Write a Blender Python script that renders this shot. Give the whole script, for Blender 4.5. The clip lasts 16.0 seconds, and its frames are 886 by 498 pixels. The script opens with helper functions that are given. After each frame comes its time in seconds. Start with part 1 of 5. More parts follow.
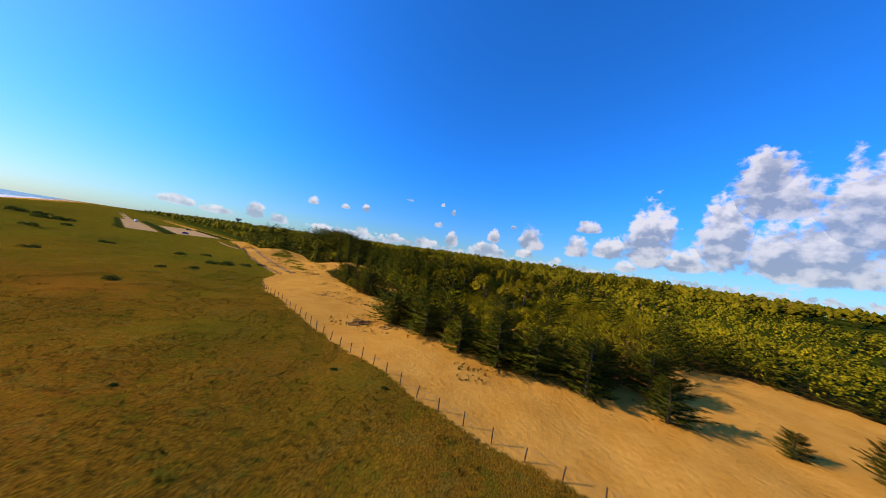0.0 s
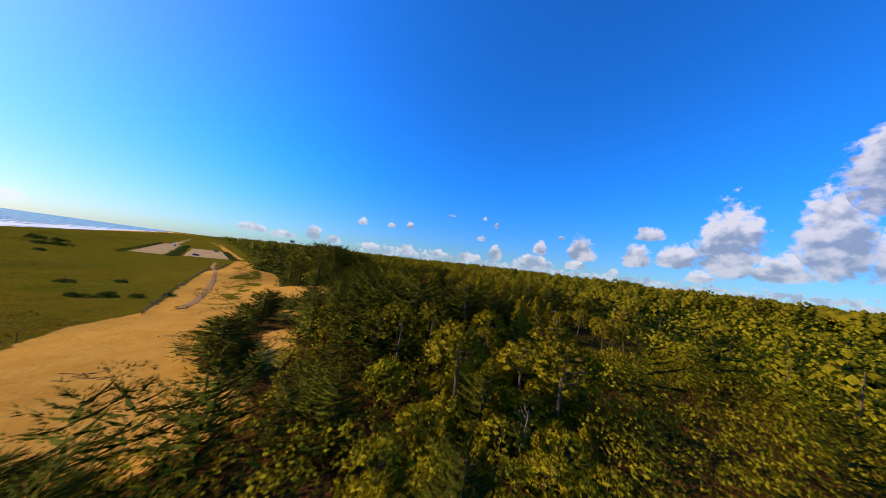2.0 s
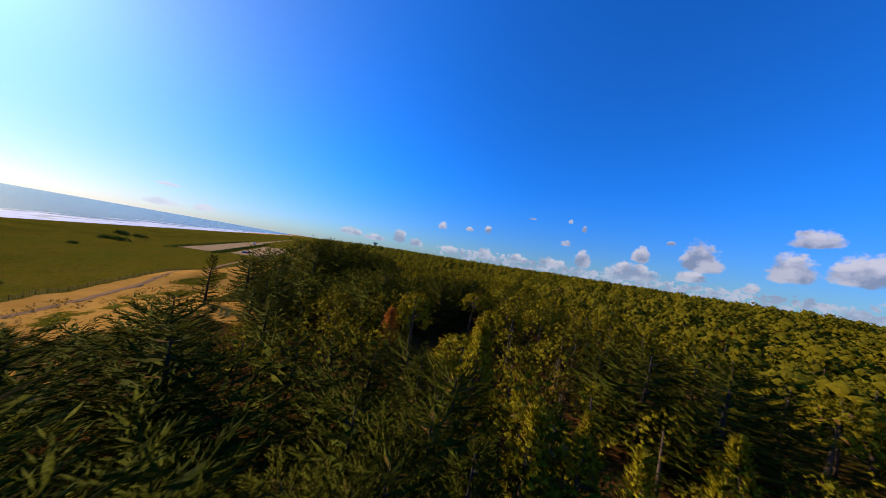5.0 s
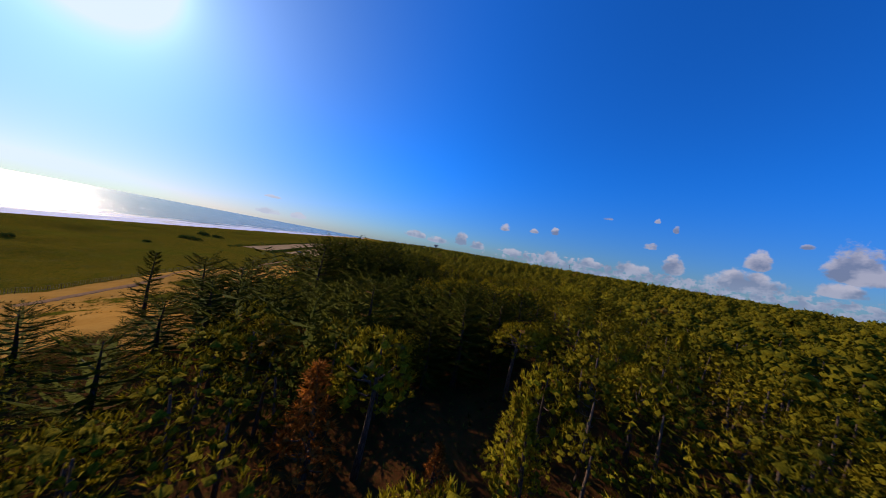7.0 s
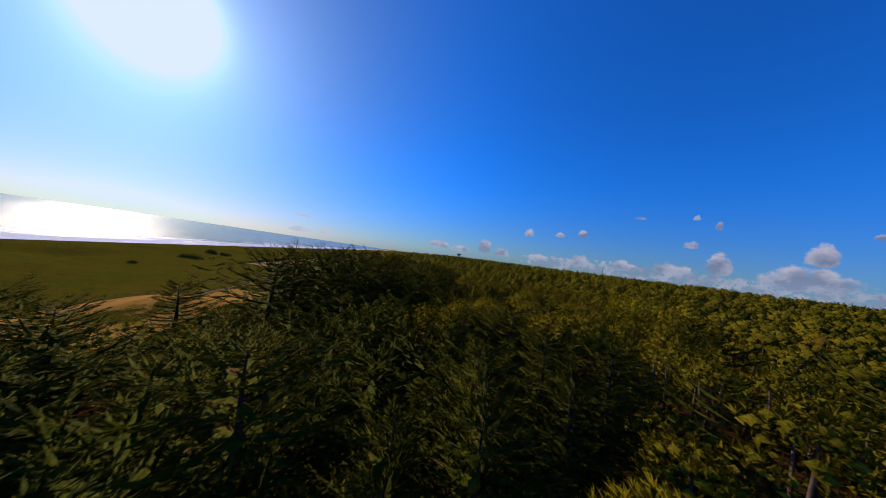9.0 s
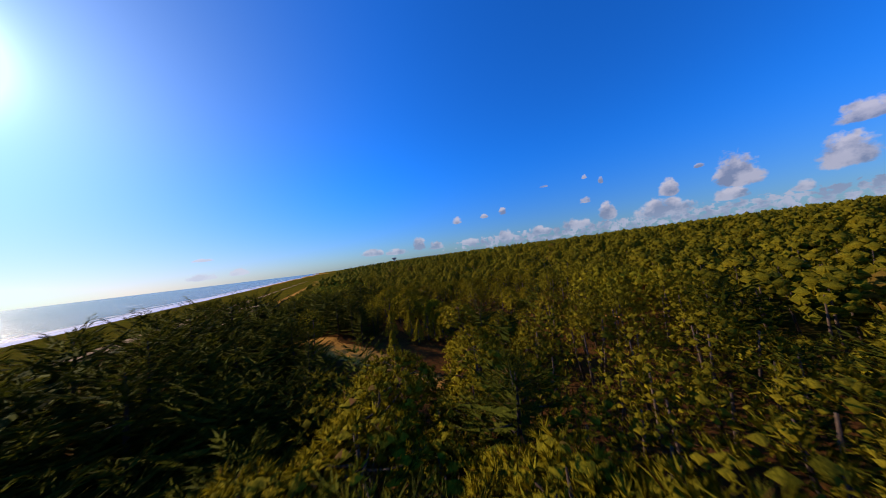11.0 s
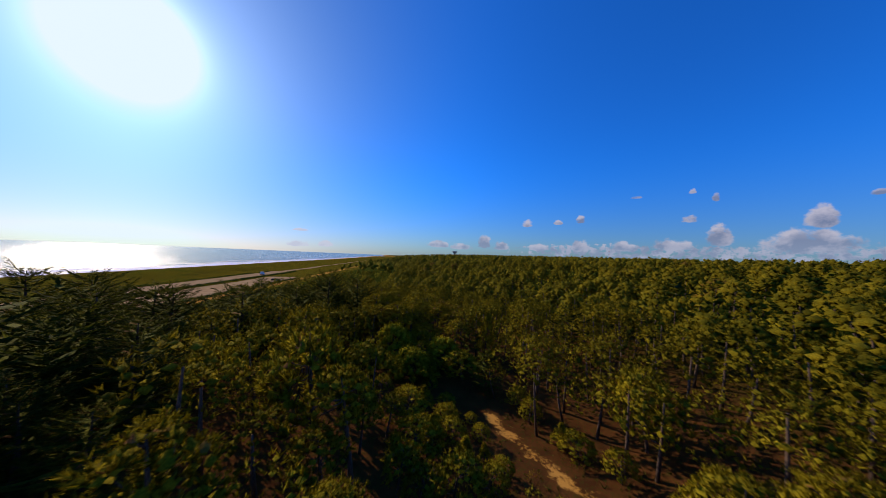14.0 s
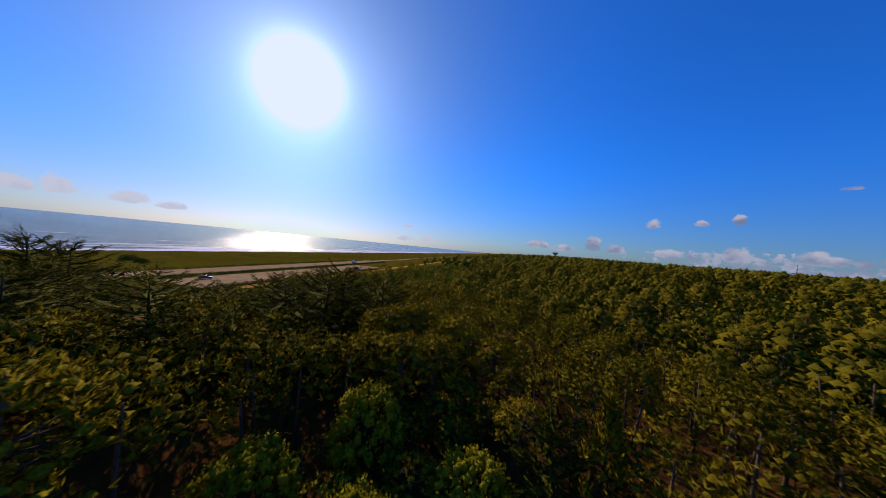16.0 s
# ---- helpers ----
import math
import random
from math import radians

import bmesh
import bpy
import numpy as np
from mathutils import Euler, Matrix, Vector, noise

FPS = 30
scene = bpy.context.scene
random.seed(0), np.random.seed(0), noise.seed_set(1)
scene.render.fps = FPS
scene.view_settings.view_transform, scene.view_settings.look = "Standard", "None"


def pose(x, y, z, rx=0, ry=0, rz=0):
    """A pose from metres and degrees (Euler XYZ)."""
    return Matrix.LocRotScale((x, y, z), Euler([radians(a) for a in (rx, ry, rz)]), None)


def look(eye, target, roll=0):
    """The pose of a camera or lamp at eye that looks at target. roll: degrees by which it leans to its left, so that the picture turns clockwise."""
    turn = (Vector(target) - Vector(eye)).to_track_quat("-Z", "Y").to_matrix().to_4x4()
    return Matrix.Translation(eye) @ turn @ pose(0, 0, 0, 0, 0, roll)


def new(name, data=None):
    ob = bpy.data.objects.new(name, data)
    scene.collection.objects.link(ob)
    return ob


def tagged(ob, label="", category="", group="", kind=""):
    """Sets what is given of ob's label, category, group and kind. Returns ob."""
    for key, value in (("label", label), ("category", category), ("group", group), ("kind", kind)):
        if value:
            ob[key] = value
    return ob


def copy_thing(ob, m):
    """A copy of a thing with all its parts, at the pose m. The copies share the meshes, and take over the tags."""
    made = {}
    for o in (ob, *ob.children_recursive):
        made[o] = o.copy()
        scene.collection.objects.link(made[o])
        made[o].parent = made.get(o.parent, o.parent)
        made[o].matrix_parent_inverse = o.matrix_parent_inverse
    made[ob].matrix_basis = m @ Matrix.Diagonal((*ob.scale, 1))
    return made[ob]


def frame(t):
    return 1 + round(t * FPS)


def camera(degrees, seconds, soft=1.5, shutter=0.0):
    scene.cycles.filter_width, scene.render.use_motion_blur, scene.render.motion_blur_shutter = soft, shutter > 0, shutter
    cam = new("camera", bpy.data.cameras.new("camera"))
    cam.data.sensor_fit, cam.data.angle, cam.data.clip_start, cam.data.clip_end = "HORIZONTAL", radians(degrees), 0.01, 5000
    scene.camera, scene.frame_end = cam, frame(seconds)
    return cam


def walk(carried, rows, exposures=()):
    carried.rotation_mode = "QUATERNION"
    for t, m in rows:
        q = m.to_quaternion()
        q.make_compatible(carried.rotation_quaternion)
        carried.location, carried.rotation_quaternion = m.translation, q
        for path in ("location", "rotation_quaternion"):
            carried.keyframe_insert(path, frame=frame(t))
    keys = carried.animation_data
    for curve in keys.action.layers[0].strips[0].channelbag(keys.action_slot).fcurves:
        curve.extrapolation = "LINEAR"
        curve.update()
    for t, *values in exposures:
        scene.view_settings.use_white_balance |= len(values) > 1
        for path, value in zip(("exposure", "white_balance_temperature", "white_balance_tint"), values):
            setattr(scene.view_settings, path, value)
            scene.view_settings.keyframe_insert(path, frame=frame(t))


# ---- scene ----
cam = camera(118.35, 16.0, soft=0.8, shutter=0.2)
PATH = [  # seconds, eye, target, roll
    (0.0, (0.00, 0.00, 14.00), (0.00, 49.95, 16.17), 9.45),
    (0.5, (4.67, 9.84, 14.89), (1.88, 59.67, 17.80), 8.37),
    (1.0, (8.42, 19.47, 15.89), (3.32, 69.09, 19.26), 8.07),
    (1.5, (11.35, 28.94, 16.88), (4.47, 78.34, 20.42), 7.97),
    (2.0, (13.63, 38.20, 17.78), (5.23, 87.35, 21.43), 8.09),
    (2.5, (15.59, 47.31, 18.60), (5.64, 96.17, 22.37), 8.57),
    (3.0, (17.11, 56.41, 19.41), (5.42, 104.86, 23.29), 9.01),
    (3.5, (17.95, 64.77, 20.27), (4.37, 112.74, 24.06), 9.38),
    (4.0, (18.50, 72.63, 21.10), (2.50, 119.88, 24.44), 9.61),
    (4.5, (19.08, 80.55, 21.77), (-0.03, 126.68, 24.47), 9.84),
    (7.0, (13.05, 111.68, 23.37), (-18.72, 150.28, 23.79), 10.86),
    (7.5, (10.74, 117.09, 23.32), (-22.86, 154.12, 23.80), 10.77),
    (8.0, (7.77, 122.16, 23.33), (-27.12, 157.96, 23.97), 11.00),
    (8.5, (4.23, 126.96, 23.42), (-31.28, 162.15, 24.42), 10.44),
    (9.0, (0.40, 131.30, 23.64), (-34.80, 166.79, 25.02), 8.42),
    (11.5, (-15.49, 168.36, 25.87), (-40.28, 211.76, 27.18), -7.98),
    (12.0, (-20.46, 177.01, 25.97), (-45.15, 220.47, 27.29), -6.88),
    (12.5, (-25.04, 185.99, 25.90), (-51.01, 228.70, 27.22), -4.27),
    (13.0, (-29.16, 195.06, 25.51), (-57.50, 236.23, 26.88), -1.44),
    (13.5, (-33.16, 203.95, 24.94), (-64.67, 242.74, 26.29), 0.86),
    (14.0, (-36.99, 212.11, 24.41), (-72.20, 247.60, 25.73), 2.42),
    (14.5, (-41.64, 219.53, 24.24), (-80.51, 250.96, 25.01), 4.09),
    (15.0, (-46.71, 226.44, 24.19), (-88.72, 253.56, 24.38), 5.54),
    (15.5, (-51.55, 232.36, 23.94), (-95.85, 255.53, 23.76), 6.07),
    (16.0, (-56.71, 237.42, 23.61), (-102.14, 258.31, 23.31), 5.59),
]
walk(cam, [(t, look(eye, target, roll)) for t, eye, target, roll in PATH],
     [(0, 0.3, 6950, 14), (2, 0.22, 6700, 14), (4, 0.08, 6500, 17), (7, -0.5, 6200, 23), (9, -0.58, 6200, 23), (11.5, -0.28, 6250, 23), (13, -0.36, 6250, 22), (16, -0.55, 6400, 27)])

# ---- light ----
SUN_AZ, SUN_EL = 96.0, 26.0  # degrees to the left of +y, and above the horizon
SUN_DIR = Vector((-math.sin(radians(SUN_AZ)) * math.cos(radians(SUN_EL)), math.cos(radians(SUN_AZ)) * math.cos(radians(SUN_EL)), math.sin(radians(SUN_EL))))
sun_data = bpy.data.lights.new("sun", "SUN")
sun_data.energy, sun_data.angle, sun_data.color = 5.0, radians(0.55), (1.0, 0.84, 0.60)
sun = new("sun", sun_data)
sun.matrix_world = look(SUN_DIR * 300, (0, 0, 0))


class Nodes:
    """A small helper to wire shader nodes."""

    def __init__(self, tree):
        self.tree = tree
        tree.nodes.clear()

    def add(self, kind, **settings):
        node = self.tree.nodes.new(kind)
        for key, value in settings.items():
            setattr(node, key, value)
        return node

    def put(self, socket, value):
        if isinstance(value, bpy.types.NodeSocket):
            self.tree.links.new(value, socket)
        else:
            socket.default_value = value

    def math(self, op, a, b=0.0, c=0.0, clamp=False):
        node = self.add("ShaderNodeMath", operation=op, use_clamp=clamp)
        for socket, value in zip(node.inputs, (a, b, c)):
            self.put(socket, value)
        return node.outputs[0]

    def ramp(self, value, lo, hi, out_lo=0.0, out_hi=1.0, smooth=True):
        node = self.add("ShaderNodeMapRange", interpolation_type="SMOOTHSTEP" if smooth else "LINEAR")
        for key, v in (("Value", value), ("From Min", lo), ("From Max", hi), ("To Min", out_lo), ("To Max", out_hi)):
            self.put(node.inputs[key], v)
        return node.outputs["Result"]

    def mix(self, fac, a, b, blend="MIX"):
        node = self.add("ShaderNodeMix", data_type="RGBA", blend_type=blend)
        for i, v in ((0, fac), (6, a), (7, b)):
            self.put(node.inputs[i], v)
        return node.outputs[2]

    def noise(self, scale, detail=4.0, rough=0.55, vector=None, distortion=0.0):
        node = self.add("ShaderNodeTexNoise")
        node.inputs["Scale"].default_value, node.inputs["Detail"].default_value = scale, detail
        node.inputs["Roughness"].default_value, node.inputs["Distortion"].default_value = rough, distortion
        if vector is not None:
            self.put(node.inputs["Vector"], vector)
        return node.outputs["Fac"]

    def bump(self, height, strength, distance):
        node = self.add("ShaderNodeBump")
        node.inputs["Strength"].default_value, node.inputs["Distance"].default_value = strength, distance
        self.put(node.inputs["Height"], height)
        return node.outputs[0]


def rgb(r, g, b):
    return (r, g, b, 1.0)


# ---- sky: clear blue, a bright aureole round the sun, fair-weather cumulus low over the land ----
world = bpy.data.worlds.new("sky")
scene.world = world
world.use_nodes = True
n = Nodes(world.node_tree)
sky = n.add("ShaderNodeTexSky", sky_type="NISHITA", sun_disc=False, sun_elevation=radians(SUN_EL), sun_rotation=radians(360 - SUN_AZ), altitude=10.0, air_density=1.0, dust_density=0.5, ozone_density=2.0)
way = n.add("ShaderNodeTexCoord").outputs["Generated"]
unit = n.add("ShaderNodeVectorMath", operation="NORMALIZE")
n.put(unit.inputs[0], way)
split = n.add("ShaderNodeSeparateXYZ")
n.put(split.inputs[0], unit.outputs[0])
az = n.math("MULTIPLY", n.math("ARCTAN2", n.math("MULTIPLY", split.outputs[0], -1.0), split.outputs[1]), 180 / math.pi)
el = n.math("MULTIPLY", n.math("ARCSINE", split.outputs[2]), 180 / math.pi)
to_sun = n.add("ShaderNodeVectorMath", operation="DOT_PRODUCT")
n.put(to_sun.inputs[0], unit.outputs[0])
to_sun.inputs[1].default_value = SUN_DIR
away = n.math("MULTIPLY", n.math("ARCCOSINE", n.math("MINIMUM", to_sun.outputs["Value"], 1.0)), 180 / math.pi)
gam = n.add("ShaderNodeGamma")
n.put(gam.inputs[0], n.mix(1.0, sky.outputs[0], rgb(0.105, 0.105, 0.105), "MULTIPLY"))
gam.inputs[1].default_value = 1.0
filter_rgb = n.mix(n.ramp(away, 8.0, 54.0), rgb(0.33, 0.77, 1.38), rgb(0.085, 0.97, 2.32))
deep = n.mix(1.0, gam.outputs[0], filter_rgb, "MULTIPLY")
low = n.mix(1.0, gam.outputs[0], n.mix(n.ramp(away, 15.0, 60.0), rgb(0.50, 0.66, 1.12), rgb(0.44, 0.76, 1.16)), "MULTIPLY")
haze = n.ramp(el, -1.0, 24.0, 1.0, 0.0)
tone = n.mix(n.math("POWER", haze, 1.8), deep, low)
# aureole
core = n.math("POWER", 2.718, n.math("MULTIPLY", n.math("POWER", n.math("DIVIDE", away, 4.7), 2.0), -1.0))
wide = n.math("POWER", 2.718, n.math("DIVIDE", away, -11.0))
glow = n.math("ADD", n.math("MULTIPLY", core, 3.0), n.math("MULTIPLY", wide, 0.62))
tone = n.mix(1.0, tone, n.mix(1.0, rgb(0.86, 0.94, 1.0), glow, "MULTIPLY"), "ADD")
# cumulus: azimuth, elevation of the flat base, half width, height, all in degrees
CUMULUS = [(-37.6, 7.1, 4.1, 9.6), (-46.5, 7.8, 3.6, 9.4), (-50, 17.0, 4.0, 5.4), (-51, 14.5, 4.8, 6.5), (-58.5, 11, 5, 9.5), (-54.4, 6.3, 7.5, 7.5), (-66, 7, 8, 13), (-75, 6, 8, 10),
           (-28.2, 10.2, 2.3, 2.2), (-26.6, 5.9, 2.4, 3.4), (-42.6, 5.3, 3.3, 3.7), (-34.7, 3.7, 2.3, 2.3), (-32, 6.2, 3.0, 3.4), (-10.4, 6.2, 1.7, 3.0), (-14.1, 9.1, 1.0, 0.8),
           (-17.9, 6.1, 2.6, 4.0), (-1.6, 4.0, 1.9, 3.6), (27.4, 7.0, 1.5, 1.8), (21.4, 7.4, 1.1, 1.1), (17.3, 7.6, 1.3, 1.8), (8.7, 11.5, 1.4, 0.8), (1.5, 11.6, 0.7, 1.1), (-1.1, 10.2, 0.7, 1.5),
           (1.8, 7.2, 1.4, 1.7), (36, 2.6, 1.9, 2.9), (32.5, 2.2, 2.0, 1.8), (17.4, 2.5, 2.0, 2.7), (-9.2, 3.0, 4.8, 3.0), (46, 2.2, 3.2, 1.5), (41, 1.9, 3.0, 1.6), (-17, 3.8, 2.4, 2.1),
           (-23.3, 3.3, 1.4, 1.7), (73.2, 3.8, 1.8, 0.6), (73.5, 1.0, 2.4, 1.4), (68.8, 1.2, 1.8, 1.2), (4.0, 2.9, 3.2, 2.2), (10.5, 2.6, 2.5, 1.9), (25, 2.2, 2.2, 1.6),
           # from -88 round to 152: clouds never in view, added as white fill light
           (-88, 7, 9, 14), (-101, 11, 10, 13), (-116, 6, 11, 13), (-131, 9, 9, 12), (-147, 6, 11, 12), (-164, 9, 9, 11), (172, 5, 9, 8), (152, 4, 7, 5), (124.2, 2.2, 2.2, 1.9), (121.1, 2.6, 1.8, 2.8), (115.4, 2.3, 2.2, 2.0), (111.1, 2.0, 2.2, 1.3)]
lump = n.add("ShaderNodeCombineXYZ")
n.put(lump.inputs[0], az)
n.put(lump.inputs[1], n.math("MULTIPLY", el, 1.1))
sunward = n.add("ShaderNodeVectorMath", operation="ADD")
n.put(sunward.inputs[0], lump.outputs[0])
sunward.inputs[1].default_value = (0.9, 1.3, 0.0)
puff = n.noise(0.27, 7.0, 0.54, lump.outputs[0])
puff_sun = n.noise(0.27, 7.0, 0.54, sunward.outputs[0])
field, rise = None, None
for c_az, c_el, half, high in CUMULUS:
    half, high = (half, high) if c_el > 5 and half > 2.2 else (half * 0.84, high * 0.80)
    dx = n.math("POWER", n.math("DIVIDE", n.math("SUBTRACT", az, c_az), half), 2.0)
    up = n.math("DIVIDE", n.math("SUBTRACT", el, c_el), high)
    dy = n.math("POWER", n.math("MAXIMUM", up, n.math("MULTIPLY", up, -3.2)), 2.0)
    body = n.math("SUBTRACT", 1.0, n.math("ADD", dx, dy))
    if half < 1.3:
        body = n.math("SUBTRACT", body, 0.22)
    if field is None:
        field, rise = body, up
    else:
        nearer = n.math("GREATER_THAN", body, field)
        rise = n.math("ADD", n.math("MULTIPLY", nearer, n.math("SUBTRACT", up, rise)), rise)
        field = n.math("MAXIMUM", field, body)
band = n.math("MULTIPLY", n.ramp(n.math("ABSOLUTE", n.math("SUBTRACT", el, 2.1)), 0.3, 2.9, 1.0, 0.0), n.ramp(az, 46, 20, 0.0, 1.0))
fine = n.noise(0.8, 6.0, 0.58, lump.outputs[0], 0.3)
thick = n.math("ADD", n.math("MAXIMUM", field, -3.0), n.math("ADD", n.math("MULTIPLY", n.math("SUBTRACT", puff, 0.47), 1.7), n.math("MULTIPLY", n.math("SUBTRACT", fine, 0.5), 1.9)))
row = n.noise(1.15, 5.0, 0.55, lump.outputs[0])
thick = n.math("MAXIMUM", thick, n.math("ADD", n.math("SUBTRACT", n.math("MULTIPLY", band, 2.2), 1.8), n.math("MULTIPLY", n.math("SUBTRACT", row, 0.47), 4.2)))
cover = n.ramp(thick, 0.02, 0.62)
lit = n.math("MULTIPLY", n.math("SUBTRACT", puff, puff_sun), 3.6)
bright = n.ramp(n.math("SUBTRACT", n.math("ADD", lit, 0.80), n.math("MULTIPLY", thick, 0.36)), -0.1, 1.05)
bright = n.math("ADD", bright, n.ramp(rise, 0.05, 0.75, -0.30, 0.25), clamp=True)
bright = n.math("ADD", bright, n.ramp(away, 30.0, 60.0, 0.5, 0.0), clamp=True)
cloud = n.mix(bright, rgb(0.24, 0.29, 0.40), rgb(0.66, 0.66, 0.70))
cloud = n.mix(n.ramp(el, 1.0, 6.0, 0.32, 0.0), cloud, rgb(0.42, 0.62, 0.86))
cloud = n.mix(n.ramp(away, 28.0, 62.0, 0.65, 0.0), cloud, rgb(0.84, 0.94, 1.02))
final = n.mix(n.math("MULTIPLY", cover, 0.88), tone, cloud)
final = n.mix(1.0, final, rgb(1.06, 1.30, 1.40), "DARKEN")
back = n.add("ShaderNodeBackground")
n.put(back.inputs[0], final)
back.inputs[1].default_value = 1.0
n.put(n.add("ShaderNodeOutputWorld").inputs[0], back.outputs[0])


# ---- materials ----
def material(name):
    m = bpy.data.materials.new(name)
    m.use_nodes = True
    return m, Nodes(m.node_tree)


def surface(n, color, rough=0.7, normal=None, metal=0.0, spec=0.3):
    node = n.add("ShaderNodeBsdfPrincipled")
    n.put(node.inputs["Base Color"], color)
    n.put(node.inputs["Roughness"], rough)
    node.inputs["Metallic"].default_value = metal
    node.inputs["Specular IOR Level"].default_value = spec
    if normal is not None:
        n.put(node.inputs["Normal"], normal)
    n.put(n.add("ShaderNodeOutputMaterial").inputs[0], node.outputs[0])
    return node


def plain(name, color, rough=0.6, metal=0.0, grain=40.0, spec=0.3):
    """Painted, plastic or wooden surface with fine mottling."""
    m, n = material(name)
    place = n.add("ShaderNodeTexCoord").outputs["Object"]
    mottle = n.noise(grain, 4.0, 0.6, place)
    dark = tuple(c * 0.72 for c in color)
    surface(n, n.mix(n.ramp(mottle, 0.3, 0.7), rgb(*dark), rgb(*color)), rough, n.bump(mottle, 0.25, 0.01), metal, spec)
    return m


def foliage(name, dark, light, dry=None, stuff=False, through_light=0.28, grain_size=7.0):
    """Leaves and needles: colour varies tree by tree, tuft by tuft and leaf by leaf, with some light passing through."""
    m, n = material(name)
    leaf = n.add("ShaderNodeNewGeometry").outputs["Random Per Island"]
    if stuff:
        tree = n.add("ShaderNodeAttribute", attribute_name="tint").outputs["Fac"]
    else:
        tree = n.add("ShaderNodeObjectInfo").outputs["Random"]
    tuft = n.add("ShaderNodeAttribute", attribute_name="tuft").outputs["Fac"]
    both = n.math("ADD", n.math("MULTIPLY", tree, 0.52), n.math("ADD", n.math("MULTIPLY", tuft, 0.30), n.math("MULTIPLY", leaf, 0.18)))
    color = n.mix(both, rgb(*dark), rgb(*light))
    place = n.add("ShaderNodeTexCoord").outputs["Object"]
    mottle = n.noise(1.3, 2.0, 0.6, place)
    grain = n.noise(grain_size, 3.0, 0.7, place)
    color = n.mix(1.0, color, n.mix(n.ramp(grain, 0.38, 0.62), rgb(0.68, 0.70, 0.72), rgb(1.27, 1.25, 1.20)), "MULTIPLY")
    color = n.mix(1.0, color, n.mix(n.ramp(mottle, 0.36, 0.64), rgb(0.84, 0.86, 0.88), rgb(1.14, 1.13, 1.08)), "MULTIPLY")
    if stuff:
        color = n.mix(1.0, color, n.mix(n.ramp(n.noise(0.11, 3.0, 0.6, place), 0.35, 0.65), rgb(0.74, 0.80, 0.84), rgb(1.18, 1.15, 1.08)), "MULTIPLY")
        color = n.mix(n.math("MULTIPLY", n.math("GREATER_THAN", tree, 0.988), 0.5), color, rgb(0.20, 0.080, 0.020))
    if dry:
        color = n.mix(n.ramp(leaf, 0.93, 0.97), color, rgb(*dry))
    diffuse = n.add("ShaderNodeBsdfPrincipled")
    n.put(diffuse.inputs["Base Color"], color)
    n.put(diffuse.inputs["Normal"], n.bump(grain, 0.5, 0.12))
    diffuse.inputs["Roughness"].default_value, diffuse.inputs["Specular IOR Level"].default_value = 0.9, 0.03
    lucent = n.add("ShaderNodeBsdfTranslucent")
    n.put(lucent.inputs[0], n.mix(1.0, color, rgb(1.15, 1.1, 0.5), "MULTIPLY"))
    mix = n.add("ShaderNodeMixShader")
    mix.inputs[0].default_value = through_light
    n.put(mix.inputs[1], diffuse.outputs[0])
    n.put(mix.inputs[2], lucent.outputs[0])
    n.put(n.add("ShaderNodeOutputMaterial").inputs[0], mix.outputs[0])
    return m


def bark(name, dark, light):
    m, n = material(name)
    place = n.add("ShaderNodeTexCoord").outputs["Object"]
    stretch = n.add("ShaderNodeMapping")
    n.put(stretch.inputs[0], place)
    stretch.inputs["Scale"].default_value = (9, 9, 2.2)
    plates = n.noise(1.6, 5.0, 0.65, stretch.outputs[0])
    tone = n.mix(n.ramp(plates, 0.35, 0.65), rgb(*dark), rgb(*light))
    surface(n, tone, 0.9, n.bump(plates, 0.7, 0.03))
    return m


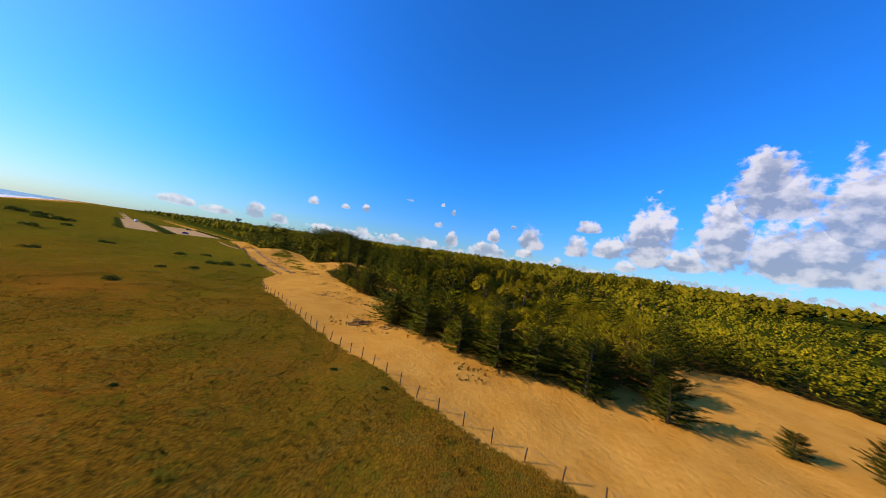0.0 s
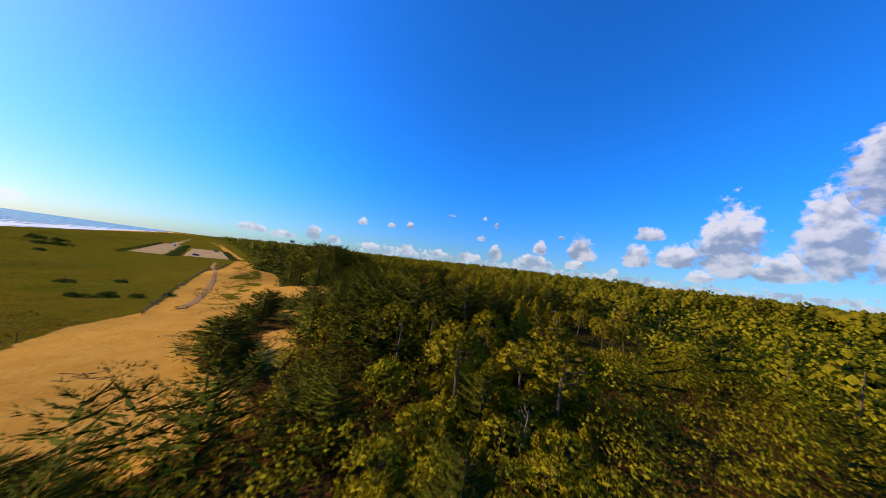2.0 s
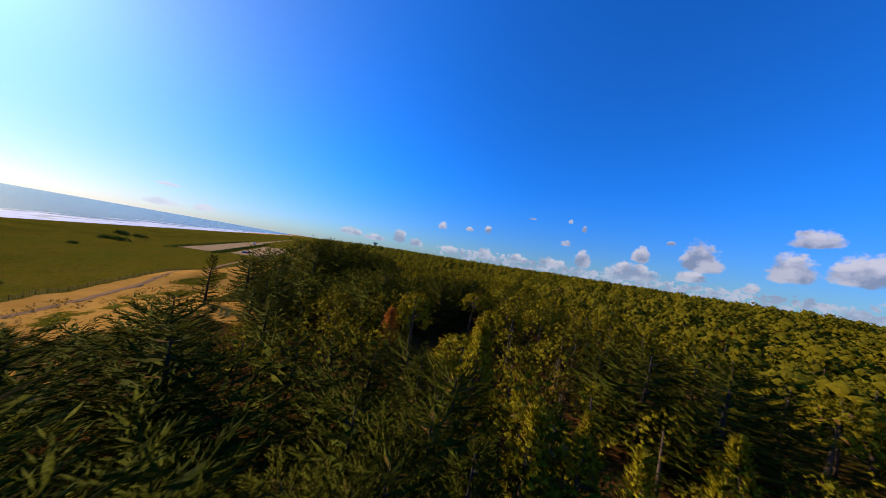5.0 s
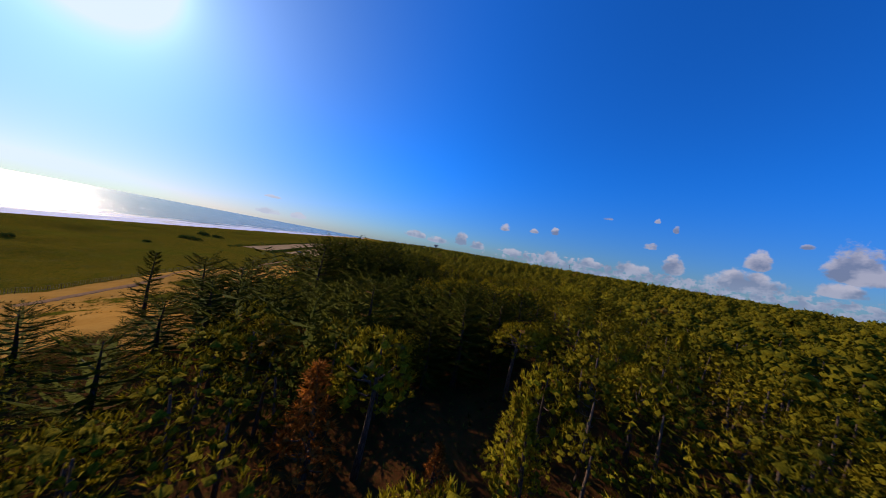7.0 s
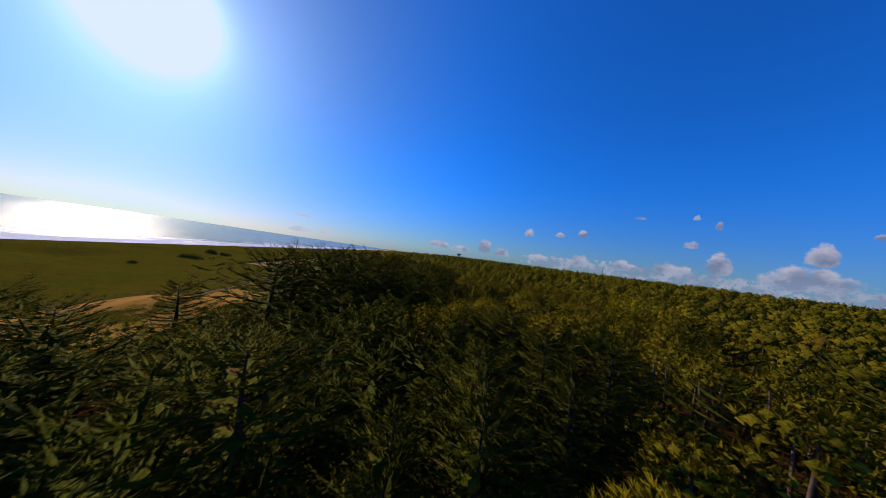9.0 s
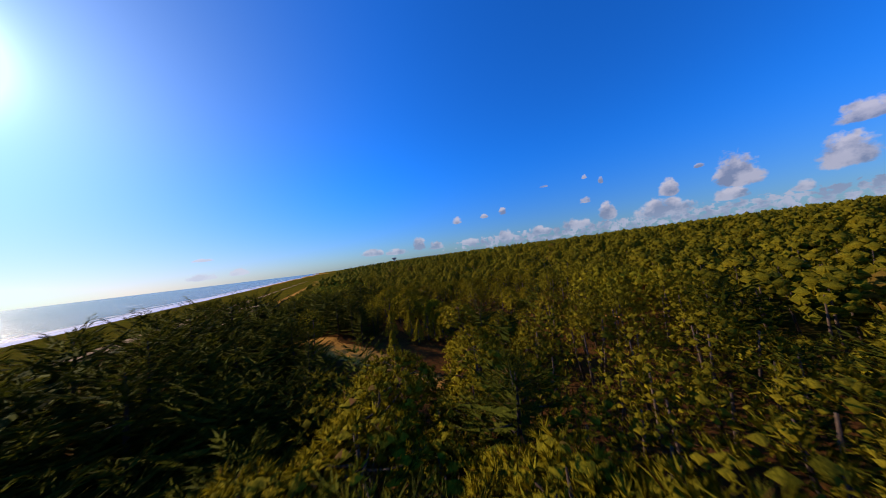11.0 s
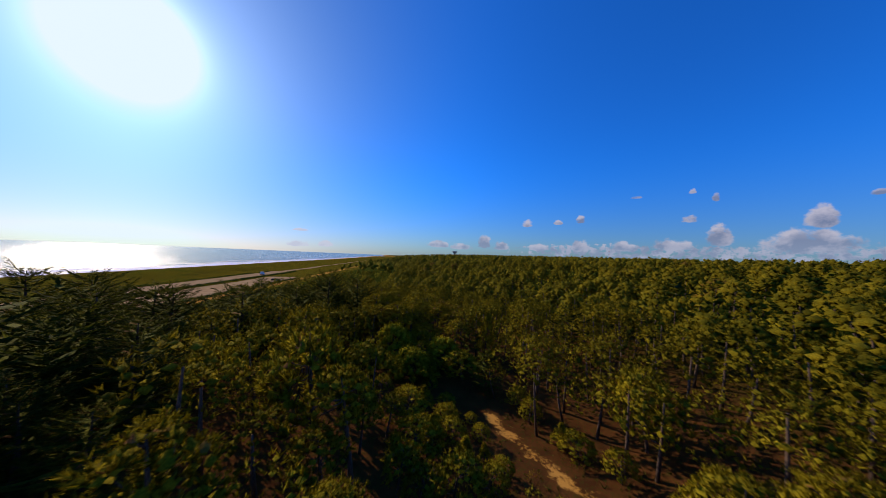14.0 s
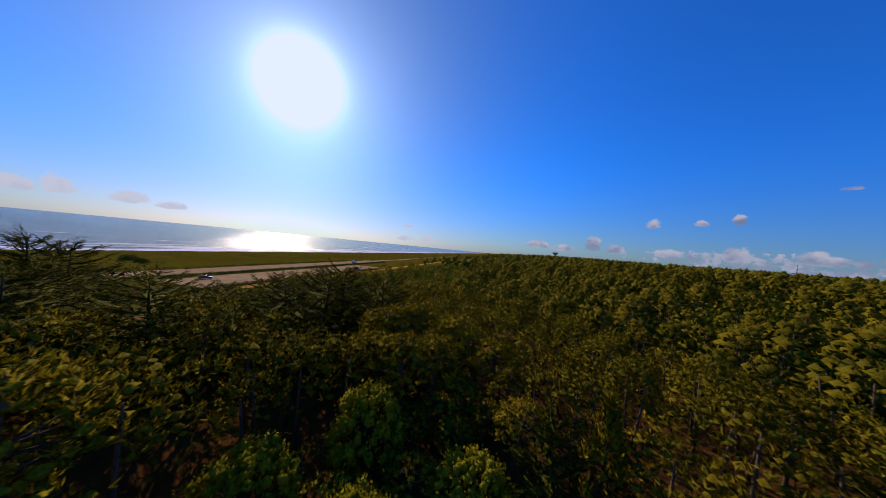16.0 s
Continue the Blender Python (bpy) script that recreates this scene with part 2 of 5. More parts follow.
def ground_material():
    """Dune grass, blown sand and needle litter, shared out by the zones of the ground and broken up along their edges."""
    m, n = material("dune_ground")
    place = n.add("ShaderNodeTexCoord").outputs["Object"]
    zones = n.add("ShaderNodeSeparateColor")
    zone_data = n.add("ShaderNodeAttribute", attribute_name="zones")
    n.put(zones.inputs[0], zone_data.outputs["Color"])
    rusty = zone_data.outputs["Alpha"]
    broad, mid = n.noise(0.045, 5.0, 0.6, place), n.noise(0.35, 5.0, 0.6, place)
    small, tiny = n.noise(2.4, 5.0, 0.65, place), n.noise(11.0, 4.0, 0.6, place)
    # grass: olive green, straw and rust patches
    grass = n.mix(n.math("MULTIPLY", n.ramp(broad, 0.30, 0.54), n.ramp(rusty, 0.0, 1.0, 0.5, 1.0)), rgb(0.132, 0.112, 0.007), rgb(0.205, 0.098, 0.008))
    grass = n.mix(n.ramp(mid, 0.50, 0.70, 0.0, 0.8), grass, rgb(0.165, 0.120, 0.018))
    grass = n.mix(n.ramp(mid, 0.48, 0.34, 0.0, 0.7), grass, rgb(0.088, 0.084, 0.006))
    grass = n.mix(n.ramp(n.math("ADD", n.math("MULTIPLY", small, 0.4), n.math("MULTIPLY", n.noise(6.0, 4.0, 0.7, place), 0.6)), 0.44, 0.56, 0.0, 0.80), grass, n.mix(rusty, rgb(0.056, 0.064, 0.007), rgb(0.105, 0.058, 0.007)))
    grass = n.mix(n.ramp(n.noise(1.1, 3.0, 0.6, place), 0.56, 0.68, 0.0, 0.55), grass, rgb(0.075, 0.085, 0.008))
    grass = n.mix(n.ramp(n.math("ADD", broad, n.math("MULTIPLY", small, 0.5)), 0.80, 0.95, 0.0, n.math("MULTIPLY", rusty, 0.6)), grass, rgb(0.25, 0.092, 0.010))
    grass = n.mix(1.0, grass, n.mix(n.ramp(n.noise(8.0, 6.0, 0.8, place), 0.40, 0.60), rgb(0.58, 0.60, 0.62), rgb(1.38, 1.36, 1.30)), "MULTIPLY")
    # sand
    ripple = n.add("ShaderNodeTexWave", wave_type="BANDS", bands_direction="DIAGONAL")
    n.put(ripple.inputs["Vector"], place)
    ripple.inputs["Scale"].default_value, ripple.inputs["Distortion"].default_value = 0.35, 14.0
    ripple.inputs["Detail"].default_value = 3.0
    sand = n.mix(n.ramp(mid, 0.3, 0.7), rgb(0.48, 0.222, 0.034), rgb(0.55, 0.275, 0.050))
    sand = n.mix(n.ramp(tiny, 0.50, 0.72, 0.0, 0.45), sand, rgb(0.31, 0.140, 0.022))
    # needle litter
    litter = n.mix(n.ramp(mid, 0.3, 0.7), rgb(0.070, 0.027, 0.009), rgb(0.125, 0.048, 0.013))
    litter = n.mix(n.ramp(small, 0.46, 0.64, 0.0, 0.6), litter, rgb(0.055, 0.052, 0.008))
    edge = n.math("ADD", n.math("MULTIPLY", n.math("SUBTRACT", small, 0.5), 0.55), n.math("MULTIPLY", n.math("SUBTRACT", mid, 0.5), 0.7))
    is_sand = n.ramp(n.math("ADD", zones.outputs[0], edge), 0.42, 0.58)
    is_wood = n.ramp(n.math("ADD", zones.outputs[1], edge), 0.40, 0.60)
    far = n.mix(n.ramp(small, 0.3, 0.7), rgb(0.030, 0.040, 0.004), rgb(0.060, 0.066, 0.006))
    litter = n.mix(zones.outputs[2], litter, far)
    color = n.mix(is_sand, n.mix(is_wood, grass, litter), sand)
    tread = n.add("ShaderNodeTexVoronoi", feature="SMOOTH_F1")
    n.put(tread.inputs["Vector"], place)
    tread.inputs["Scale"].default_value = 1.9
    rough_grass = n.math("ADD", n.math("MULTIPLY", small, 0.55), n.math("MULTIPLY", tiny, 0.6))
    rough_sand = n.math("ADD", n.math("MULTIPLY", tread.outputs["Distance"], 0.26), n.math("ADD", n.math("MULTIPLY", ripple.outputs["Fac"], 0.012), n.math("ADD", n.math("MULTIPLY", tiny, 0.16), n.math("MULTIPLY", small, 0.30))))
    lift = n.add("ShaderNodeMix", data_type="FLOAT")
    n.put(lift.inputs[0], is_sand)
    n.put(lift.inputs[2], rough_grass)
    n.put(lift.inputs[3], rough_sand)
    surface(n, color, 1.0, n.bump(lift.outputs[0], 0.7, 0.30), spec=0.0)
    return m


def sea_material():
    m, n = material("sea_water")
    place = n.add("ShaderNodeTexCoord").outputs["Object"]
    axes = n.add("ShaderNodeSeparateXYZ")
    n.put(axes.inputs[0], place)
    squash = n.add("ShaderNodeMapping")
    n.put(squash.inputs[0], place)
    squash.inputs["Scale"].default_value = (0.35, 1.0, 1.0)
    swell = n.noise(0.05, 3.0, 0.55, squash.outputs[0])
    chop = n.noise(0.55, 6.0, 0.68, squash.outputs[0])
    lines = n.add("ShaderNodeMapping")
    n.put(lines.inputs[0], place)
    lines.inputs["Scale"].default_value = (0.16, 1.0, 1.0)
    streak = n.noise(0.050, 5.0, 0.62, lines.outputs[0], 0.6)
    out = axes.outputs[1]  # metres off the waterline
    surf = n.ramp(out, 60.0, 230.0, 0.52, -0.12)
    foam = n.ramp(n.math("ADD", surf, n.math("MULTIPLY", n.math("SUBTRACT", streak, 0.5), 1.5)), 0.22, 0.42)
    caps = n.math("MULTIPLY", n.ramp(n.math("ADD", streak, n.math("MULTIPLY", chop, 0.3)), 0.79, 0.84), n.ramp(out, 500, 130))
    foam = n.math("MAXIMUM", foam, caps)
    water = n.mix(n.ramp(out, 60, 700), rgb(0.20, 0.19, 0.125), rgb(0.145, 0.160, 0.090))
    water = n.mix(1.0, water, n.mix(n.ramp(n.math("ADD", n.math("MULTIPLY", streak, 0.6), n.math("MULTIPLY", chop, 0.4)), 0.40, 0.60), rgb(0.62, 0.62, 0.62), rgb(1.35, 1.35, 1.35)), "MULTIPLY")
    color = n.mix(foam, water, rgb(0.78, 0.80, 0.82))
    rough = n.math("ADD", 0.2, n.math("MULTIPLY", foam, 0.6))
    height = n.math("ADD", n.math("MULTIPLY", swell, 1.6), n.math("MULTIPLY", chop, 0.75))
    water_node = surface(n, color, rough, n.bump(height, 1.0, 1.0), spec=0.09)
    water_node.inputs["Specular Tint"].default_value = rgb(1.0, 0.74, 0.42)
    return m


def gravel_material():
    m, n = material("lot_gravel")
    place = n.add("ShaderNodeTexCoord").outputs["Object"]
    a, b = n.noise(0.25, 5.0, 0.6, place), n.noise(7.0, 4.0, 0.6, place)
    tone = n.mix(n.ramp(a, 0.35, 0.65), rgb(0.36, 0.225, 0.095), rgb(0.46, 0.30, 0.140))
    tone = n.mix(n.ramp(b, 0.45, 0.7, 0.0, 0.6), tone, rgb(0.34, 0.23, 0.11))
    surface(n, tone, 1.0, n.bump(b, 0.5, 0.03), spec=0.0)
    return m


M_GROUND, M_SEA, M_LOT = ground_material(), sea_material(), gravel_material()
M_PINE = foliage("pine_needles", (0.172, 0.138, 0.006), (0.305, 0.240, 0.010), (0.20, 0.10, 0.03), through_light=0.22)
M_YOUNG = foliage("young_pine_needles", (0.240, 0.198, 0.008), (0.405, 0.322, 0.013), (0.24, 0.11, 0.03), through_light=0.22)
M_YOUNG_FAR = foliage("young_pine_needles_far", (0.205, 0.170, 0.007), (0.355, 0.280, 0.012), stuff=True, through_light=0.22)
M_PINE_FAR = foliage("pine_needles_far", (0.135, 0.108, 0.005), (0.235, 0.184, 0.009), stuff=True, through_light=0.22)
M_CYPRESS = foliage("cypress_sprays", (0.038, 0.047, 0.004), (0.094, 0.094, 0.008), (0.13, 0.07, 0.02), through_light=0.07)
M_CYPRESS_FAR = foliage("cypress_sprays_far", (0.038, 0.047, 0.004), (0.094, 0.094, 0.008), stuff=True, through_light=0.07)
M_OAK = foliage("oak_leaves", (0.225, 0.205, 0.008), (0.430, 0.365, 0.016), through_light=0.35)
M_DEAD = foliage("dead_needles", (0.36, 0.110, 0.018), (0.56, 0.190, 0.035), through_light=0.3)
M_UNDER = foliage("undergrowth_leaves", (0.070, 0.085, 0.012), (0.190, 0.175, 0.030), stuff=True)
M_BUSH = foliage("bush_leaves", (0.030, 0.055, 0.012), (0.075, 0.100, 0.022), stuff=True)
M_GRASS = foliage("grass_blades", (0.090, 0.072, 0.008), (0.22, 0.145, 0.025), stuff=True)
M_PINE_BARK = bark("pine_bark", (0.050, 0.030, 0.018), (0.15, 0.095, 0.058))
M_CYPRESS_BARK = bark("cypress_bark", (0.022, 0.015, 0.010), (0.060, 0.042, 0.028))
M_SNAG = bark("bleached_wood", (0.13, 0.095, 0.065), (0.29, 0.225, 0.165))
M_PALING = bark("split_chestnut", (0.15, 0.110, 0.075), (0.29, 0.22, 0.15))
M_POST = bark("weathered_post", (0.050, 0.028, 0.015), (0.105, 0.062, 0.034))
M_WIRE = plain("galvanised_wire", (0.30, 0.30, 0.30), 0.45, 0.8)
M_CONCRETE = plain("tower_concrete", (0.40, 0.39, 0.38), 0.85, grain=0.4)
M_BLUE = plain("blue_car_paint", (0.012, 0.045, 0.30), 0.25, 0.2, 90.0, 0.5)
M_WHITE = plain("white_van_paint", (0.62, 0.70, 0.74), 0.3, 0.0, 60.0, 0.5)
M_DARK = plain("dark_car_paint", (0.020, 0.022, 0.026), 0.25, 0.2, 60.0, 0.5)
M_GLASS = plain("car_glass", (0.015, 0.018, 0.020), 0.06, 0.0, 5.0, 0.6)
M_TYRE = plain("tyre_rubber", (0.020, 0.020, 0.020), 0.85)
M_RIM = plain("wheel_rim", (0.45, 0.45, 0.46), 0.35, 0.9)
M_LAMP = plain("lamp_lens", (0.75, 0.76, 0.78), 0.12)
M_TAIL = plain("tail_lens", (0.35, 0.015, 0.012), 0.2)
M_BARK_PATH = plain("trodden_bark", (0.36, 0.20, 0.085), 1.0, 0.0, 2.2, 0.0)
M_RED = plain("mast_paint", (0.45, 0.08, 0.05), 0.6)


# ---- mesh helpers ----
rng = np.random.default_rng(7)


def lattice(ix, iy, seed):
    h = (ix.astype(np.int64) * 374761393 + iy.astype(np.int64) * 668265263 + seed * 974711) & 0x7FFFFFFF
    h = ((h ^ (h >> 13)) * 1274126177) & 0x7FFFFFFF
    return ((h ^ (h >> 16)) & 0xFFFF) / 65535.0


def bumps(x, y, size, seed):
    """Smooth value noise, -1 to 1, with lumps of that size in metres."""
    x, y = np.asarray(x, float) / size, np.asarray(y, float) / size
    ix, iy = np.floor(x), np.floor(y)
    fx, fy = x - ix, y - iy
    fx, fy = fx * fx * (3 - 2 * fx), fy * fy * (3 - 2 * fy)
    a, b = lattice(ix, iy, seed), lattice(ix + 1, iy, seed)
    c, d = lattice(ix, iy + 1, seed), lattice(ix + 1, iy + 1, seed)
    return 2 * ((a + (b - a) * fx) * (1 - fy) + (c + (d - c) * fx) * fy) - 1


def soup(name, tris, mat, tint=None, normals=None, tuft=None):
    """A mesh of loose triangles, (n, 3, 3); tint: one value a triangle; normals, as tris: the soft shading of a clump."""
    count = len(tris)
    me = bpy.data.meshes.new(name)
    me.vertices.add(3 * count)
    me.vertices.foreach_set("co", np.ascontiguousarray(tris, np.float32).ravel())
    me.loops.add(3 * count)
    me.loops.foreach_set("vertex_index", np.arange(3 * count, dtype=np.int32))
    me.polygons.add(count)
    me.polygons.foreach_set("loop_start", np.arange(0, 3 * count, 3, dtype=np.int32))
    me.update(calc_edges=True)
    if tint is not None:
        me.attributes.new("tint", "FLOAT", "POINT").data.foreach_set("value", np.repeat(tint, 3).astype(np.float32))
    if tuft is not None:
        me.attributes.new("tuft", "FLOAT", "POINT").data.foreach_set("value", np.repeat(tuft, 3).astype(np.float32))
    if normals is not None:
        unit = normals / (np.linalg.norm(normals, axis=-1, keepdims=True) + 1e-9)
        me.polygons.foreach_set("use_smooth", np.ones(count, bool))
        me.attributes.new("custom_normal", "FLOAT_VECTOR", "POINT").data.foreach_set("vector", np.ascontiguousarray(unit, np.float32).ravel())
    me.materials.append(mat)
    return me


def part(name, bm, mat, parent=None, label="", smooth=False):
    """Links a bmesh as one mesh object, under a thing or a part."""
    me = bpy.data.meshes.new(name)
    if smooth:
        for f in bm.faces:
            f.smooth = True
    bm.to_mesh(me)
    bm.free()
    me.materials.append(mat)
    ob = new(name, me)
    ob.parent = parent
    return tagged(ob, label)


def tube(bm, points, radii, sides=7):
    """A tapered limb along points."""
    rings = []
    for i, p in enumerate(points):
        p = Vector(p)
        d = (Vector(points[min(i + 1, len(points) - 1)]) - Vector(points[max(i - 1, 0)])).normalized()
        side = d.cross(Vector((0.31, 0.17, 0.93)) if abs(d.z) < 0.9 else Vector((1, 0, 0))).normalized()
        other = d.cross(side)
        rings.append([bm.verts.new(p + radii[i] * (math.cos(a) * side + math.sin(a) * other)) for a in (2 * math.pi * k / sides for k in range(sides))])
    for lo, hi in zip(rings, rings[1:]):
        for k in range(sides):
            bm.faces.new((lo[k], lo[(k + 1) % sides], hi[(k + 1) % sides], hi[k]))
    bm.faces.new(rings[-1])
    bm.faces.new(rings[0][::-1])


def limb(bm, points, radii, sides=5):
    """A branch that grows out of the nearest vertex of what is already there."""
    root = min(bm.verts, key=lambda v: (v.co - Vector(points[0])).length_squared)
    ring_before = None
    for i in range(1, len(points)):
        p = Vector(points[i])
        d = (p - Vector(points[i - 1])).normalized()
        side = d.cross(Vector((0.31, 0.17, 0.93)) if abs(d.z) < 0.9 else Vector((1, 0, 0))).normalized()
        other = d.cross(side)
        ring = [bm.verts.new(p + radii[i] * (math.cos(a) * side + math.sin(a) * other)) for a in (2 * math.pi * k / sides for k in range(sides))]
        for k in range(sides):
            if ring_before is None:
                bm.faces.new((root, ring[(k + 1) % sides], ring[k]))
            else:
                bm.faces.new((ring_before[k], ring_before[(k + 1) % sides], ring[(k + 1) % sides], ring[k]))
        ring_before = ring
    bm.faces.new(ring_before)


def box(bm, lo, hi, bevel=0.0):
    made = bmesh.ops.create_cube(bm, size=1.0)["verts"]
    size, mid = Vector(hi) - Vector(lo), (Vector(hi) + Vector(lo)) / 2
    for v in made:
        v.co = Vector((v.co.x * size.x, v.co.y * size.y, v.co.z * size.z)) + mid
    if bevel:
        bmesh.ops.bevel(bm, geom=list({e for v in made for e in v.link_edges}), offset=bevel, segments=2, affect="EDGES", profile=0.5)


# ---- the lie of the land ----
COAST, ALONG, OUT = np.array((-300.0, 170.0)), np.array((-0.78, 0.62)), np.array((-0.62, -0.78))
OUTS = (-4500, -2000, -1000, -500, -330, -250, -180, -140, -110, -75, -55, -30, -12, 6, 20, 32, 50, 62, 200)
LEVELS = (40, 32, 27, 20, 15.5, 9.5, 5, 3.6, 2.4, 1.7, 1.9, 2.2, 2.6, 3.1, 3.0, 1.6, -2.4, -3.6, -6)
# round rises and dips: x, y, height, reach
RISES = [(-70, 197, 5.0, 22), (-40, 118, 3.0, 14), (-82, 133, 3.6, 13), (-12, 79, 1.8, 12), (-48, 246, -4.2, 22), (-10, 161, 2.5, 20), (13, 50, 1.6, 10), (-85, 280, -5.0, 38), (-130, 330, -3.5, 40)]
SAND_EDGE = [(90, -30), (60, -12), (30, 5), (10, 17), (6, 19), (0, 23), (-7, 30), (-13, 35), (-18, 40), (-26, 47.5), (-34, 55), (-43, 66), (-47, 78), (-54, 85.5), (-64, 95), (-81, 112.5), (-105, 140), (-130, 168), (-160, 200)]
TREE_EDGE = [(-154, 206), (-118, 168), (-97, 152), (-72, 134), (-60, 122), (-50, 106), (-38, 90), (-26, 72), (-20.5, 63.5), (-8, 59), (-10.5, 51), (-11, 46), (-2, 40), (7, 32.5), (15, 30), (24, 31), (32, 34), (44, 43), (53, 39), (62, 20), (95, -20)]
POCKETS = [(13.5, 47.0, 6.5, 2.2, 0), (-38, 119, 8, 4, 35), (-45, 110, 9, 6, 35), (-74, 198, 9, 2.6, 0), (-57, 196, 11, 3.2, -4), (-40, 194.5, 5, 2.6, -10), (-30, 95, 5, 3, 35), (-15, 74, 8, 2.6, 53)]  # x, y, half sizes, turn
BARE = [(-6, 131.5, 4.5), (-1, 134, 5), (-1, 140, 4), (4, 138, 3), (2, 128, 4), (30, 102, 5), (36, 103, 4), (44, 104, 5), (-66, 246, 3), (-58, 203, 5), (-52, 206, 5), (-45, 204, 5), (-42, 197, 5), (-44, 108, 7), (-38, 110, 5), (-33, 112, 4), (-62, 197, 5), (-79, 199, 4.5), (-35, 194, 5), (-40, 199, 4.5), (-30, 188, 4), (37, 111, 5), (-46, 189, 6), (-39, 187, 5.5), (-56, 189, 5), (-32, 191, 4.5), (1, 124, 6), (3, 118, 4.5), (-14, 160, 4), (44, 100, 4), (52, 112, 4), (-28, 236, 5)]  # openings in the wood: x, y, radius
# where the cypresses crowd out the pines, and what share they hold
CYPRESS_WOOD = [([(-36, 118), (-24, 120), (-12, 124), (-4, 132), (0, 150), (-6, 166), (-30, 170), (-46, 160), (-48, 130)], 0.94),
                ([(-14, 66), (-4, 77), (6, 82), (14, 87), (20, 93), (14, 112), (4, 116), (-4, 106), (-16, 104), (-30, 104), (-38, 96), (-26, 76)], 0.93),
                ([(-46, 124), (-24, 126), (-12, 133), (-8, 142), (-13, 152), (-24, 163), (-40, 176), (-30, 184), (-44, 192), (-66, 190), (-98, 194), (-70, 160)], 0.90),
                ([(-104, 196), (-76, 200), (-68, 208), (-80, 212), (-96, 214), (-98, 226), (-92, 236), (-102, 252), (-130, 252), (-145, 215)], 0.92),
                ([(23, 118), (31, 117), (44, 131), (38, 140), (24, 136)], 0.85)]
# low growth round the clearing with the bare trunks, and the most that it reaches
LOW = [([(24, 97), (30, 90), (44, 91), (54, 104), (46, 119), (32, 117)], 2.3), ([(26, 78), (42, 76), (46, 91), (30, 91), (24, 97)], 4.6), ([(-34, 100), (-20, 102), (-8, 107), (-10, 116), (-22, 119), (-34, 112)], 4.6)]
TRACK = [(-10, 229), (-21, 232), (-34, 238), (-47, 240.5), (-60, 245)]


CORRIDOR = [(5, 25), (16, 55), (18, 85), (5, 125), (-20, 170), (-40, 215), (-70, 245), (-90, 254)]


def coast_frame(x, y):
    dx, dy = np.asarray(x, float) - COAST[0], np.asarray(y, float) - COAST[1]
    return dx * ALONG[0] + dy * ALONG[1], dx * OUT[0] + dy * OUT[1]


def from_coast(u, s):
    return COAST[0] + u * ALONG[0] + s * OUT[0], COAST[1] + u * ALONG[1] + s * OUT[1]


def to_line(x, y, line):
    """The distance to a line of points."""
    best = np.full(np.shape(x), 1e9)
    for (ax, ay), (bx, by) in zip(line, line[1:]):
        dx, dy = bx - ax, by - ay
        t = np.clip(((x - ax) * dx + (y - ay) * dy) / (dx * dx + dy * dy), 0, 1)
        best = np.minimum(best, np.hypot(x - ax - t * dx, y - ay - t * dy))
    return best


def inside(x, y, loop):
    hit = np.zeros(np.shape(x), bool)
    for (ax, ay), (bx, by) in zip(loop, loop[1:] + loop[:1]):
        cross = ((ay > y) != (by > y)) & (x < (bx - ax) * (y - ay) / ((by - ay) or 1e-9) + ax)
        hit ^= cross
    return hit


SAND_LOOP = SAND_EDGE + TREE_EDGE
WOOD_LOOP = [(4000, -900), (95, -20)] + TREE_EDGE[::-1][1:] + [from_coast(30, -128), from_coast(400, -140), from_coast(4500, -190), (4000, 6000)]


def zones(x, y, spill=0.0):
    """How much of each: sand, woodland floor, far canopy floor; the sand may spill in under the first trees."""
    x, y = np.asarray(x, float), np.asarray(y, float)
    u, s = coast_frame(x, y)
    near = to_line(x, y, SAND_LOOP + SAND_LOOP[:1])
    sand = np.clip(0.5 + np.where(inside(x, y, SAND_LOOP), near, -near) / 2.4, 0, 1)
    inland = to_line(x, y, SAND_EDGE)
    sand = np.where((y > 88) & (x < -35), np.minimum(sand, 0.85 - (inland - 5) / 34 + 0.30 * bumps(x, y, 5, 31) + 0.12 * bumps(x, y, 1.8, 32)), sand)
    for px, py, rx, ry, turn in POCKETS:
        turn = radians(turn)
        qx, qy = (x - px) * math.cos(turn) - (y - py) * math.sin(turn), (x - px) * math.sin(turn) + (y - py) * math.cos(turn)
        sand = np.maximum(sand, np.clip(1.3 - np.hypot(qx / rx, qy / ry) * 0.8, 0, 1))
    if spill:
        sand = np.maximum(sand, np.clip(1.2 - to_line(x, y, TREE_EDGE) / spill, 0, 1))
    sand = np.maximum(sand, np.clip(0.95 - to_line(x, y, TRACK) / 2.2, 0, 0.525))
    sand = np.maximum(sand, np.clip((s - 26) / 8, 0, 1))
    sand = np.maximum(sand, np.clip(1.15 - np.abs(s + 113) / 5, 0, 1) * ((u > -75) & (u < 600)))
    edge = to_line(x, y, WOOD_LOOP)
    wood = np.clip(0.5 + np.where(inside(x, y, WOOD_LOOP), edge, -edge) / 4.0, 0, 1)
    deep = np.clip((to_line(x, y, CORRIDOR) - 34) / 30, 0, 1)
    return sand, wood, deep


def heath(x, y):
    """Where the dune grass has turned rusty."""
    return np.clip((85 - y) / 45, 0, 1) * np.clip((-coast_frame(x, y)[1] - 15) / 30, 0, 1)


